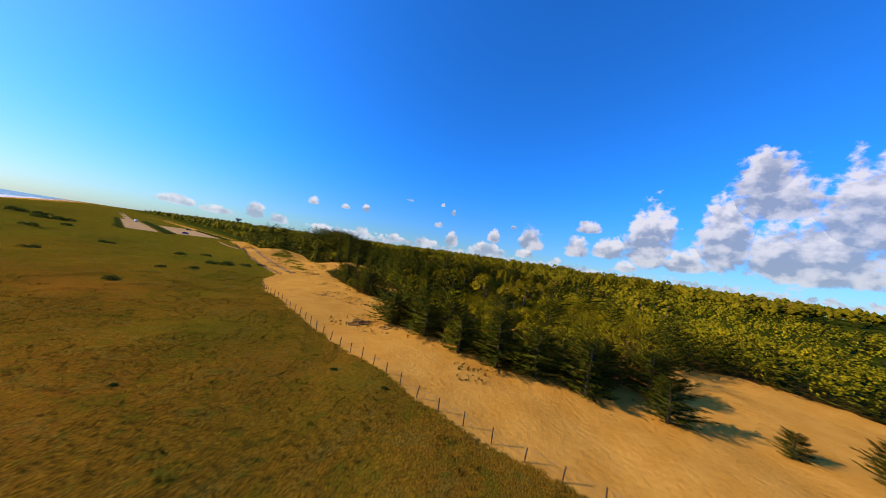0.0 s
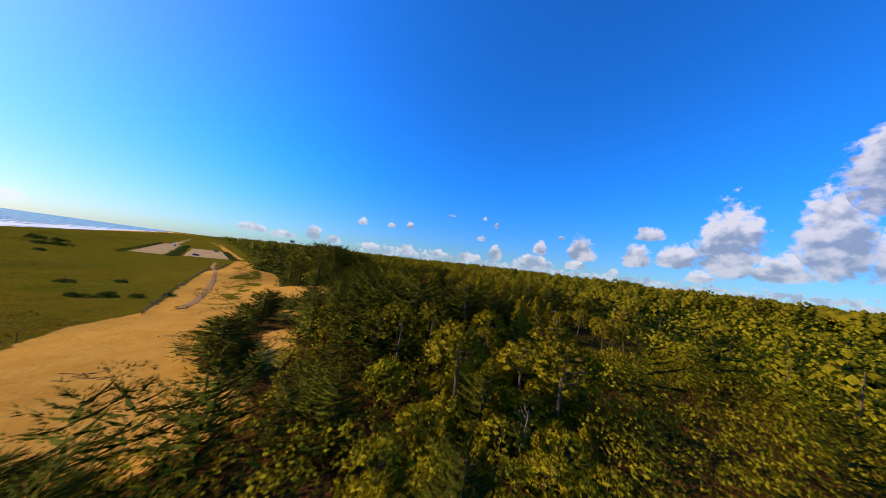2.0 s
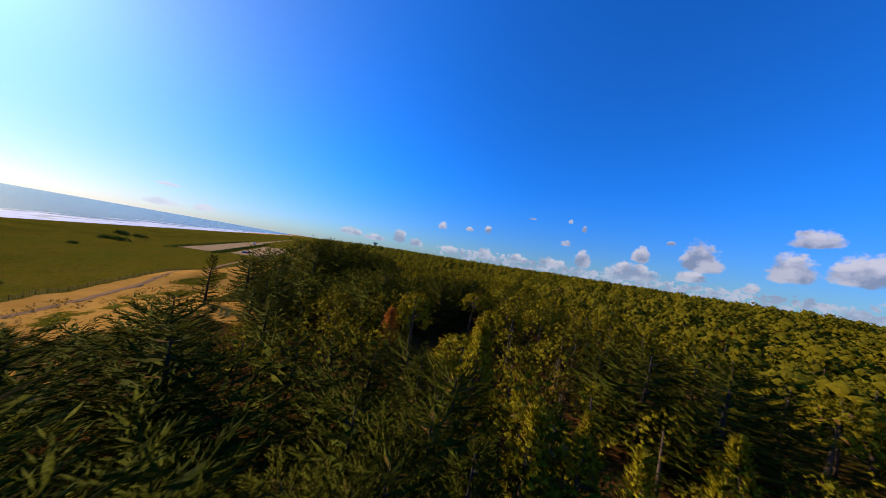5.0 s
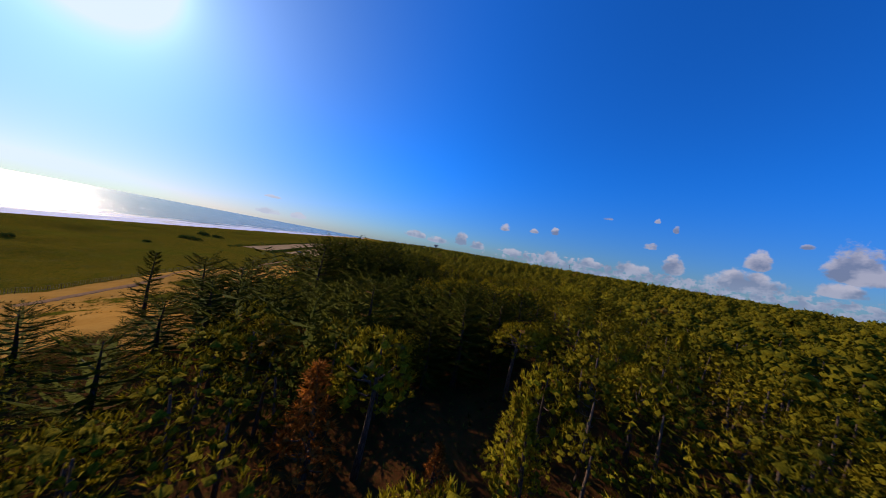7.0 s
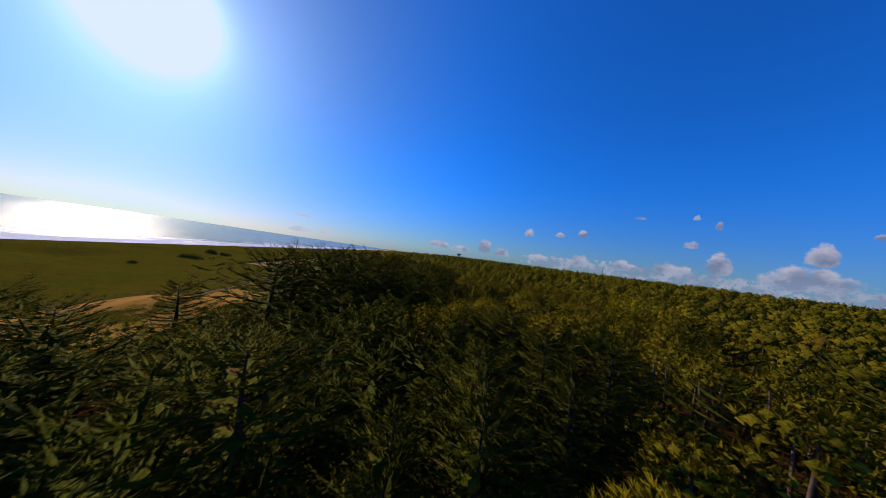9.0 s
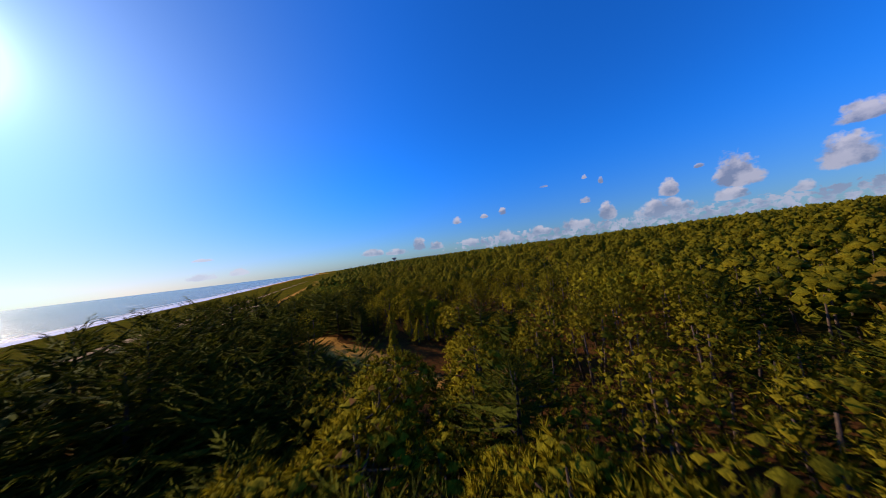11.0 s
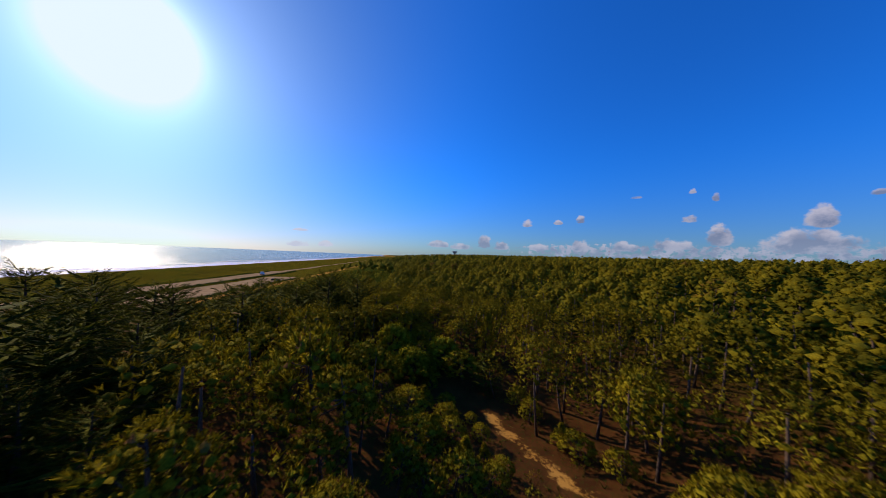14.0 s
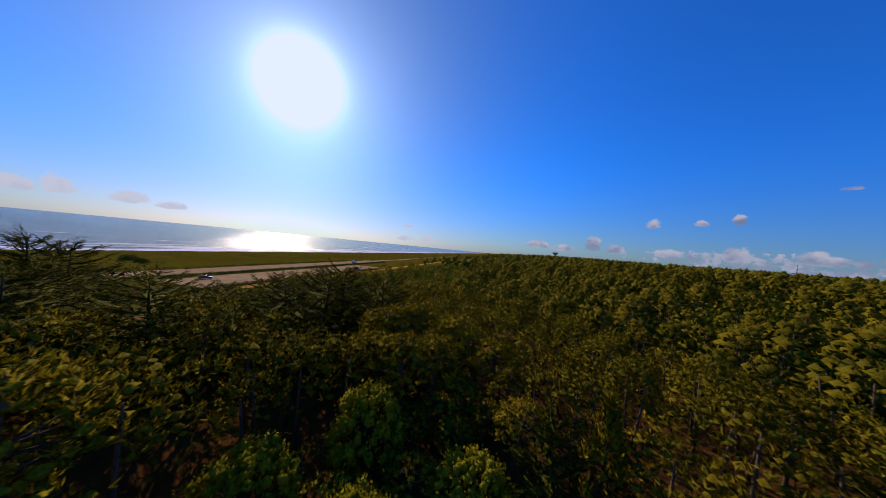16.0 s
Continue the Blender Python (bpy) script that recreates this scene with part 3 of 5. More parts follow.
def land(x, y):
    """The height of the ground."""
    x, y = np.asarray(x, float), np.asarray(y, float)
    u, s = coast_frame(x, y)
    z = np.interp(s, OUTS, LEVELS)
    for px, py, high, reach in RISES:
        z = z + high * np.exp(-((x - px) ** 2 + (y - py) ** 2) / (2 * (reach * 0.75) ** 2))
    dunes = np.exp(-((s + 26) / 38) ** 2)
    lots = np.clip((np.abs(s + 86) - 30) / 10, 0, 1) + np.clip((np.abs(u) - 150) / 20, 0, 1)
    wild = np.clip(lots, 0, 1) * np.clip((30 - s) / 20, 0, 1)
    z = z + wild * (0.45 * bumps(x, y, 14, 1) + 0.22 * bumps(x, y, 5, 2) + 1.5 * dunes * bumps(x, y, 26, 3) + 0.8 * dunes * bumps(x, y, 11, 6) + 0.06 * bumps(x, y, 1.7, 4))
    far = np.clip((-s - 300) / 500, 0, 1)
    return z + far * 5.0 * bumps(x, y, 320, 5)


def height(x, y):
    return float(land(np.array([x]), np.array([y]))[0])


def spread(stops, ratio=1.13, reach=4600):
    """Grid lines: (from, to, step) stretches, then ever wider to the horizon on both sides."""
    line = [stops[0][0]]
    for lo, hi, step in stops:
        line += list(np.linspace(lo, hi, max(int((hi - lo) / step), 1) + 1)[1:])
    for sign, at in ((1, -1), (-1, 0)):
        step = stops[at][2]
        while abs(line[at]) < reach:
            step *= ratio
            line.append(line[-1] + step) if sign == 1 else line.insert(0, line[0] - step)
    return np.array(line)


def sheet(name, xs, ys, zs, mat):
    me = bpy.data.meshes.new(name)
    gx, gy = np.meshgrid(xs, ys)
    rows, cols = gx.shape
    co = np.stack([gx, gy, zs(gx, gy)], -1).reshape(-1, 3)
    i = (np.arange(rows - 1)[:, None] * cols + np.arange(cols - 1)).ravel()
    quads = np.stack([i, i + 1, i + cols + 1, i + cols], -1)
    me.vertices.add(len(co))
    me.vertices.foreach_set("co", co.astype(np.float32).ravel())
    me.loops.add(quads.size)
    me.loops.foreach_set("vertex_index", quads.astype(np.int32).ravel())
    me.polygons.add(len(quads))
    me.polygons.foreach_set("loop_start", np.arange(0, quads.size, 4, dtype=np.int32))
    me.update(calc_edges=True)
    me.polygons.foreach_set("use_smooth", np.ones(len(quads), bool))
    me.materials.append(mat)
    return new(name, me), co


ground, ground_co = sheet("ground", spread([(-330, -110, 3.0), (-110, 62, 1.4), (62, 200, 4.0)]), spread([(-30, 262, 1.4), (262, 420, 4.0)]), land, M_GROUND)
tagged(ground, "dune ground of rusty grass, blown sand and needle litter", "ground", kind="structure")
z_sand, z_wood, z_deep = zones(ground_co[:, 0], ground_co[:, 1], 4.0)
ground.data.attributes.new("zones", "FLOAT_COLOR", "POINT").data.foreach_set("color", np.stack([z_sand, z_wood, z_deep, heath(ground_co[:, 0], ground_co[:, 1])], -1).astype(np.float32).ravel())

sea, _ = sheet("water", np.linspace(-4900, 4900, 60), np.concatenate([np.linspace(20, 400, 20), np.linspace(450, 4900, 40)]), lambda x, y: np.zeros_like(x), M_SEA)
sea.matrix_world = Matrix.Translation((COAST[0], COAST[1], -3.0)) @ Matrix(((ALONG[0], OUT[0], 0, 0), (ALONG[1], OUT[1], 0, 0), (0, 0, 1, 0), (0, 0, 0, 1)))
tagged(sea, "grey-green sea with white surf along the beach", "sea", kind="structure")


def lot(name, u0, u1, s0, s1, label):
    """A gravelled parking surface: a thin slab along the coast, bedded into the ground."""
    bm = bmesh.new()
    us, ss = np.linspace(u0, u1, 24), np.linspace(s0, s1, 6)
    top = []
    for u in us:
        row = []
        for s in ss:
            wob = 1.2 * float(bumps(u, s, 9, 8)) if s in (s0, s1) else 0
            x, y = from_coast(u, s + wob)
            row.append(bm.verts.new((x, y, height(x, y) + 0.10)))
        top.append(row)
    faces = [bm.faces.new((a[j], b[j], b[j + 1], a[j + 1])) for a, b in zip(top, top[1:]) for j in range(len(ss) - 1)]
    bmesh.ops.recalc_face_normals(bm, faces=faces)
    solid = bmesh.ops.extrude_face_region(bm, geom=list(bm.faces))
    for v in solid["geom"]:
        if isinstance(v, bmesh.types.BMVert):
            v.co.z -= 0.3
    bmesh.ops.recalc_face_normals(bm, faces=bm.faces)
    return tagged(part(name, bm, M_LOT), label, "parking lot", kind="structure")


lot("pavement_1", -86, 108, -74, -60, "pale gravel parking lot behind the dunes")
lot("pavement_2", -82, 48, -108, -84, "pale gravel parking lot beside the wood")
lot("pavement_3", 108, 640, -70, -64, "pale sandy track running along the dunes")


# the trodden bark path between its fences
PATHWAY = [(-45.2, 83.2), (-50, 88.8), (-61.5, 101.2), (-79, 117.6), (-100, 136), (-122, 152.5), (-148, 176)]
bm = bmesh.new()
rows = []
for i, (px, py) in enumerate(PATHWAY):
    qx, qy = PATHWAY[min(i + 1, len(PATHWAY) - 1)]
    wx, wy = PATHWAY[max(i - 1, 0)]
    if i < len(PATHWAY) - 1:
        for q in np.linspace(0, 1, 9)[:-1]:
            rows.append((px + (qx - px) * q, py + (qy - py) * q, qx - wx, qy - wy))
strips = []
for i, (px, py, dx, dy) in enumerate(rows):
    size = math.hypot(dx, dy)
    wide = 1.05 + 0.25 * float(bumps(px, py, 3, 41))
    strip = []
    for w in (-1.0, -0.5, 0.0, 0.5, 1.0):
        x, y = px - dy / size * w * wide, py + dx / size * w * wide
        strip.append(bm.verts.new((x, y, height(x, y) + 0.07 - 0.11 * abs(w) ** 2)))
    strips.append(strip)
faces = [bm.faces.new((a[j], b[j], b[j + 1], a[j + 1])) for a, b in zip(strips, strips[1:]) for j in range(4)]
bmesh.ops.recalc_face_normals(bm, faces=faces)
for v in bmesh.ops.extrude_face_region(bm, geom=list(bm.faces))["geom"]:
    if isinstance(v, bmesh.types.BMVert):
        v.co.z -= 0.3
bmesh.ops.recalc_face_normals(bm, faces=bm.faces)
tagged(part("path", bm, M_BARK_PATH, smooth=True), "narrow brown bark path between the sand and the grass", "path", kind="structure")


# ---- trees ----
def blades(at, ways, length, width, spin):
    """One thin triangle a row: from a base at `at` pointing along `ways`."""
    ways = ways / np.linalg.norm(ways, axis=1, keepdims=True)
    ref = np.stack([np.cos(spin), np.sin(spin), 0.4 * np.cos(spin * 3)], -1)
    side = np.cross(ways, ref)
    side /= np.linalg.norm(side, axis=1, keepdims=True) + 1e-9
    w = width[:, None] / 2
    return np.stack([at - side * w, at + side * w, at + ways * length[:, None]], 1)


def kites(at, ways, side, length, width):
    """Two triangles a row, a pointed flat leaf."""
    mid = at + ways * (length * 0.45)[:, None]
    w = side * (width / 2)[:, None]
    tip = at + ways * length[:, None]
    return np.concatenate([np.stack([at, mid + w, tip], 1), np.stack([at, tip, mid - w], 1)])


def brushes(at, axes, length, width, count, spread, r):
    """Brush-like tufts of needles: each a fan of narrow blades round its axis. Returns the blades and the tuft each belongs to."""
    k = np.repeat(np.arange(len(at)), count)
    axis = axes[k] / np.linalg.norm(axes[k], axis=1, keepdims=True)
    side = np.cross(axis, r.normal(size=axis.shape))
    side /= np.linalg.norm(side, axis=1, keepdims=True) + 1e-9
    open_by = r.uniform(0.15, 1.0, len(k)) * spread
    way = axis * np.cos(open_by)[:, None] + side * np.sin(open_by)[:, None]
    return blades(at[k], way, length[k] * r.uniform(0.75, 1.2, len(k)), width * r.uniform(0.8, 1.25, len(k)), r.uniform(0, 6.28, len(k))), k


def lobes_of(r, high, start, radius, count, shape, lobe):
    """The foliage pads at the ends of the limbs: centre, radius and the way outward of each."""
    i = np.arange(count)
    a = i * 2.39996 + r.uniform(-0.5, 0.5, count) + r.uniform(0, 6.28)
    if shape == "cone":
        t = (i + r.uniform(0.1, 0.9, count)) / count
        size = radius * lobe * (1.15 - 0.65 * t) * r.uniform(0.8, 1.2, count)
        ring = np.maximum(radius * (1.0 - t) ** 0.8 - size * 0.7, 0) * r.uniform(0.75, 1.1, count)
        z = start + size * 0.5 + (high - start - size * 1.2) * t
        out = np.stack([np.cos(a), np.sin(a), 0.4 + t], -1)
    else:
        up = 1.0 - 1.25 * (i + r.uniform(0, 0.9, count)) / count
        size = radius * lobe * r.uniform(0.75, 1.3, count)
        ring = (radius - size * 0.8) * np.sqrt(np.clip(1 - up * up, 0.02, 1)) * r.uniform(0.8, 1.12, count)
        half = (high - start) * 0.5
        z = start + half * 0.55 + (half * 1.45 - size * 0.85) * up * r.uniform(0.85, 1.0, count)
        out = np.stack([np.cos(a) * ring / radius, np.sin(a) * ring / radius, 0.35 + np.clip(up, -0.2, 1)], -1)
    centres = np.stack([ring * np.cos(a), ring * np.sin(a), z], -1)
    return centres, size, out / np.linalg.norm(out, axis=1, keepdims=True)


ICO = bmesh.new()
bmesh.ops.create_icosphere(ICO, subdivisions=1, radius=1.0)
ICO_TRIS = np.array([[tuple(v.co) for v in f.verts] for f in ICO.faces])
ICO.free()


OCTA_TRIS = np.array([[(a, 0, 0), (0, b, 0), (0, 0, c)][::1 if a * b * c > 0 else -1] for a in (1, -1) for b in (1, -1) for c in (1, -1)], float)


def cores(centres, sizes, r, flat=1.0, shape=ICO_TRIS):
    """The dense inner foliage of each clump: uneven, many-sided, one a centre."""
    key = np.round(shape.reshape(-1, 3), 4)
    _, which = np.unique(key, axis=0, return_inverse=True)
    swell = r.uniform(0.62, 1.32, (len(centres), which.max() + 1))[:, which.ravel()].reshape(len(centres), -1, 3, 1)
    return (shape[None] * swell * (sizes[:, None] * np.array((1, 1, flat)))[:, None, None, :] + centres[:, None, None, :]).reshape(-1, 3, 3)


def pine_crown(r, high, start, radius, lobes, tufts, count, shape, lobe=0.21, length=0.46, width=0.098, upright=0.75, spread=0.95, body=0.56, form=OCTA_TRIS):
    """Pads of brush-like needle tufts: triangles, soft normals, pad centres, and a value for each tuft."""
    centres, sizes, out = lobes_of(r, high, start, radius, lobes, shape, lobe)
    k = np.repeat(np.arange(lobes), tufts)
    j = np.tile(np.arange(tufts), lobes)
    up = 1.0 - 1.35 * (j + r.uniform(0, 1, len(k))) / tufts
    a = j * 2.39996 + k * 1.7
    flat = np.sqrt(1 - up * up)
    d = np.stack([flat * np.cos(a), flat * np.sin(a), up], -1) + 0.35 * out[k] + r.normal(size=(len(k), 3)) * 0.12
    d /= np.linalg.norm(d, axis=1, keepdims=True)
    at = centres[k] + d * np.array((1, 1, 0.8)) * (sizes[k] * r.uniform(0.50, 1.0, len(k)))[:, None]
    axes = d + np.array((0, 0, upright)) + r.normal(size=d.shape) * 0.25
    tris, of = brushes(at, axes, length * r.uniform(0.75, 1.25, len(k)), width, count, spread, r)
    axes /= np.linalg.norm(axes, axis=1, keepdims=True)
    face = np.cross(tris[:, 1] - tris[:, 0], tris[:, 2] - tris[:, 0])
    face /= np.linalg.norm(face, axis=1, keepdims=True) + 1e-9
    face *= np.sign((face * axes[of]).sum(1, keepdims=True))
    soft = 0.32 * axes[of] + 0.26 * d[of] + 0.66 * out[k][of] + 0.34 * face
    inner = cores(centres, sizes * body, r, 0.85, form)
    soft_in = (inner - np.repeat(centres, len(form), 0)[:, None]) / np.repeat(sizes, len(form))[:, None, None] + 1.1 * np.repeat(out, len(form), 0)[:, None]
    tris = np.concatenate([tris, inner])
    soft = np.concatenate([soft[:, None].repeat(3, 1), soft_in])
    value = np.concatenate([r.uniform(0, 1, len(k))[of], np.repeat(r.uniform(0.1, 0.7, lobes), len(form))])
    return tris, soft, centres, value


def bent(r, high, lean, sway):
    """A leaning, gently bent line up to that height."""
    a = r.uniform(0, 6.28)
    pts = []
    for i in range(6):
        t = i / 5
        pts.append((lean * t * math.cos(a) + sway * math.sin(3.1 * t) * math.sin(a), lean * t * math.sin(a) - sway * math.sin(3.1 * t) * math.cos(a), high * t))
    return pts


def pine(seed, high, start, radius, lobes, tufts, count, shape, mat=None, lean=0.5, name="maritime_pine", label="", **form):
    """A maritime pine: bent trunk, limbs, crown of needle tufts."""
    r = np.random.default_rng(seed)
    root = new(name)
    root.empty_display_size = 0.3
    bm = bmesh.new()
    line = bent(r, high * 0.93, lean, 0.18)
    girth = 0.024 * high
    tube(bm, [(0, 0, -0.3)] + line[1:], [girth * 1.15, girth * 0.9, girth * 0.75, girth * 0.6, girth * 0.4, girth * 0.12], 7)
    tris, soft, centres, tuft = pine_crown(r, high, start, radius, lobes, tufts, count, shape, **form)
    top = Vector(line[-1])
    for i in range(10):
        c = Vector(centres[r.integers(len(centres))])
        t = min(max((c.z - 0.35 * (c.xy.length)) / (high * 0.93), 0.12), 0.94)
        k = min(int(t * 5), 4)
        foot = Vector(line[k]).lerp(Vector(line[k + 1]), t * 5 - k)
        c = c + Vector((top.x, top.y, 0)) * t
        mid = foot.lerp(c, 0.55) + Vector((0, 0, -0.12))
        limb(bm, [foot, foot.lerp(mid, 0.35), mid, c], [0, girth * 0.3, girth * 0.22, 0.02])
    part("trunk", bm, M_PINE_BARK, root, smooth=True)
    lean_by = np.clip(tris[:, :, 2:3] / (high * 0.93), 0, 1) * np.array((top.x, top.y, 0))
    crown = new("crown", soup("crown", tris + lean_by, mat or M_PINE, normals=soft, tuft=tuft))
    crown.parent = root
    return tagged(root, label or "maritime pine with tufted yellow-green needle crown", "pine tree")


def cypress_tris(r, high, radius, boughs, sprays, shape, scale=1.0, fringe=4, slim=0.72, core=0.095):
    """Flat feathery sprays along boughs that reach out in layers and lift at their tips."""
    out, soft, value, limbs = [], [], [], []
    for b in range(boughs):
        t = (b + r.uniform(0, 1)) / boughs
        z = high * (0.05 + 0.90 * t)
        a = b * 2.39996 + r.uniform(-0.4, 0.4)
        if shape == "cone":
            reach = radius * (1.06 - t) ** 0.8
        else:
            reach = radius * math.sqrt(max(0.05, 1 - (t * 1.25 - 0.30) ** 2))
        reach *= r.uniform(0.70, 1.15) * (1 + 0.20 * math.cos(a - 0.15))
        d = np.array((math.cos(a), math.sin(a), 0.0))
        side = np.array((-d[1], d[0], 0.0))
        climb = r.uniform(0.04, 0.40) + 0.50 * t ** 3
        limbs.append((z, d, reach, climb))
        shade = r.uniform(0, 1)
        q = (np.arange(sprays) + r.uniform(0.2, 1.0, sprays)) / sprays
        q = 0.12 + 0.90 * q ** 0.9
        flank = np.where(np.arange(sprays) % 2, 1.0, -1.0)
        off = flank * reach * 0.26 * np.clip(1.12 - q, 0.05, 1) * r.uniform(0.3, 1.0, sprays)
        base = d * (q * reach)[:, None] + side * off[:, None]
        base[:, 2] += z + climb * reach * q ** 1.7 + r.normal(size=sprays) * 0.07
        swing = flank * r.uniform(0.15, 0.75, sprays)
        ways = d * np.cos(swing)[:, None] + side * np.sin(swing)[:, None]
        ways[:, 2] += r.uniform(-0.10, 0.22, sprays) + 0.5 * climb * q + 0.15 * t
        ways /= np.linalg.norm(ways, axis=1, keepdims=True)
        flat = np.cross(ways, np.array((0, 0, 1.0)) + r.normal(size=(sprays, 3)) * 0.30)
        flat /= np.linalg.norm(flat, axis=1, keepdims=True)
        size = r.uniform(0.45, 0.85, sprays) * scale * (0.75 + 0.07 * radius)
        pieces = [kites(base, ways, flat, size * 1.15, size * 0.15 * slim)]
        for turn, along, long in ((-0.60, 0.10, 0.75), (0.60, 0.22, 0.72), (-0.42, 0.45, 0.60), (0.42, 0.58, 0.52))[:fringe]:
            w2 = ways * math.cos(turn) + flat * math.sin(turn)
            w2[:, 2] += r.uniform(-0.10, 0.15, sprays)
            pieces.append(blades(base + ways * (size * along)[:, None], w2, size * long, size * 0.12 * slim, r.uniform(0, 6.28, sprays)))
        leaves = np.concatenate(pieces)
        lift = 0.46 * np.array((0, 0, 1.0)) + 0.74 * d + 0.20 * np.tile(ways, (2 + fringe, 1)) + np.tile(r.normal(size=(sprays, 3)) * 0.18, (2 + fringe, 1))
        out.append(leaves)
        soft.append(lift[:, None].repeat(3, 1))
        value.append(np.tile(0.5 * shade + 0.5 * r.uniform(0, 1, sprays), 2 + fringe))
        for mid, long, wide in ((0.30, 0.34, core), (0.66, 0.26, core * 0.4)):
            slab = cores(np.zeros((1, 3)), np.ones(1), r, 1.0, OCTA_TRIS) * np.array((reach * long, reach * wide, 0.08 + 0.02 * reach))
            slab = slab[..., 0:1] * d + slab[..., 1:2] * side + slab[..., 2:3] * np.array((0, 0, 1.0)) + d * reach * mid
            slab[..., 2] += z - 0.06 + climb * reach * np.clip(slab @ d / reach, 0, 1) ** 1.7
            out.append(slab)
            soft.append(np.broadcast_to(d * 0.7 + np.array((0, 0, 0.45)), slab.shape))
            # slabs toned darker than the sprays: inner shade put into the colour
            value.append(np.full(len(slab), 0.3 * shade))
    return np.concatenate(out), np.concatenate(soft), limbs, np.concatenate(value)


def cypress(seed, high, radius, boughs, sprays, shape, name="monterey_cypress", label=""):
    r = np.random.default_rng(seed)
    root = new(name)
    root.empty_display_size = 0.3
    tris, soft, limbs, tuft = cypress_tris(r, high, radius, boughs, sprays, shape)
    bm = bmesh.new()
    girth = 0.026 * high + 0.03
    tube(bm, [(0.012 * high * math.sin(q * 5), 0.006 * high * math.sin(q * 9), high * q if q else -0.3) for q in (0, 0.08, 0.16, 0.25, 0.35, 0.45, 0.55, 0.65, 0.75, 0.85, 0.96)], [girth * 1.2 * (1 - q) + 0.015 for q in (0, 0.08, 0.16, 0.25, 0.35, 0.45, 0.55, 0.65, 0.75, 0.85, 0.96)], 8)
    for z, d, reach, climb in limbs[::6]:
        pts = [Vector((d[0] * reach * q, d[1] * reach * q, z + climb * reach * q ** 1.7)) for q in (0, 0.12, 0.38, 0.62)]
        limb(bm, pts, [0, girth * 0.26, girth * 0.16, 0.012])
    part("trunk", bm, M_CYPRESS_BARK, root, smooth=True)
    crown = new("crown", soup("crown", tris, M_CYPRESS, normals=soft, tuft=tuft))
    crown.parent = root
    return tagged(root, label or "dark green wind-swept cypress with flat layered sprays", "cypress tree")


def oak(seed, high, radius, count, name="holm_oak", label="bright green leafy holm oak in the pine wood"):
    r = np.random.default_rng(seed)
    root = new(name)
    root.empty_display_size = 0.3
    centres, _, out = lobes_of(r, high, high * 0.2, radius, count, "dome", 0.14)
    k = np.repeat(np.arange(count), 18)
    d = r.normal(size=(len(k), 3)) + out[k] * 0.8
    d /= np.linalg.norm(d, axis=1, keepdims=True)
    at = centres[k] + d * r.uniform(0.15, 0.68, len(k))[:, None]
    ways = d + r.normal(size=d.shape) * 0.5
    ways /= np.linalg.norm(ways, axis=1, keepdims=True)
    flat = np.cross(ways, r.normal(size=d.shape))
    flat /= np.linalg.norm(flat, axis=1, keepdims=True)
    tris = kites(at, ways, flat, r.uniform(0.16, 0.3, len(k)), r.uniform(0.12, 0.2, len(k)))
    # cores get the darkest tone, painting in the shade inside the crown
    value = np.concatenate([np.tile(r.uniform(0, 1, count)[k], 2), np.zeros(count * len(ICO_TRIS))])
    inner = cores(centres, np.full(count, 0.34), r)
    soft = np.concatenate([np.tile(0.7 * d + out[k], (2, 1))[:, None].repeat(3, 1), inner - np.repeat(centres, len(ICO_TRIS), 0)[:, None]])
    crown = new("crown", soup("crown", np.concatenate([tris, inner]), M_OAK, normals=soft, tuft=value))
    crown.parent = root
    bm = bmesh.new()
    tube(bm, [(0, 0, -0.3), (0.1, 0.05, high * 0.35), (0, 0.1, high * 0.75)], [0.16, 0.12, 0.04], 7)
    for i in range(9):
        c = Vector(centres[r.integers(count)])
        limb(bm, [Vector((0.08, 0.05, high * 0.3)), c * 0.3 + Vector((0, 0, high * 0.2)), c * 0.6 + Vector((0, 0, high * 0.12)), c], [0, 0.07, 0.045, 0.012])
    part("trunk", bm, M_CYPRESS_BARK, root, smooth=True)
    return tagged(root, label, "oak tree")


def snag(seed, high, name="dead_tree", label="bare bleached dead tree with twisted branches"):
    r = np.random.default_rng(seed)
    root = new(name)
    root.empty_display_size = 0.3
    bm = bmesh.new()
    line = [Vector(p) for p in bent(r, high, 0.9, 0.4)]
    tube(bm, [Vector((0, 0, -0.3))] + line[1:], [0.16, 0.14, 0.12, 0.09, 0.06, 0.02], 7)
    part("trunk", bm, M_SNAG, root, smooth=True)
    for i in range(9):
        k = int(r.integers(2, 5))
        foot = line[k].lerp(line[min(k + 1, 5)], r.uniform(0, 0.9))
        a = r.uniform(0, 6.28)
        reach = r.uniform(0.7, 1.8)
        d = Vector((math.cos(a), math.sin(a), r.uniform(0.0, 0.7)))
        bm = bmesh.new()
        mid = foot + d * reach * 0.5 + Vector((0, 0, 0.1))
        tip = foot + d * reach + Vector((r.normal() * 0.2, r.normal() * 0.2, 0.3))
        tube(bm, [foot, mid, tip], [0.05, 0.035, 0.008], 5)
        limb(bm, [mid, mid + Vector((d.y, -d.x, 0.5)) * reach * 0.2, mid + Vector((d.y, -d.x, 0.6)) * reach * 0.45], [0, 0.02, 0.006], 4)
        part("branch", bm, M_SNAG, root, smooth=True)
    return tagged(root, label, "dead tree")


PLACED = {}


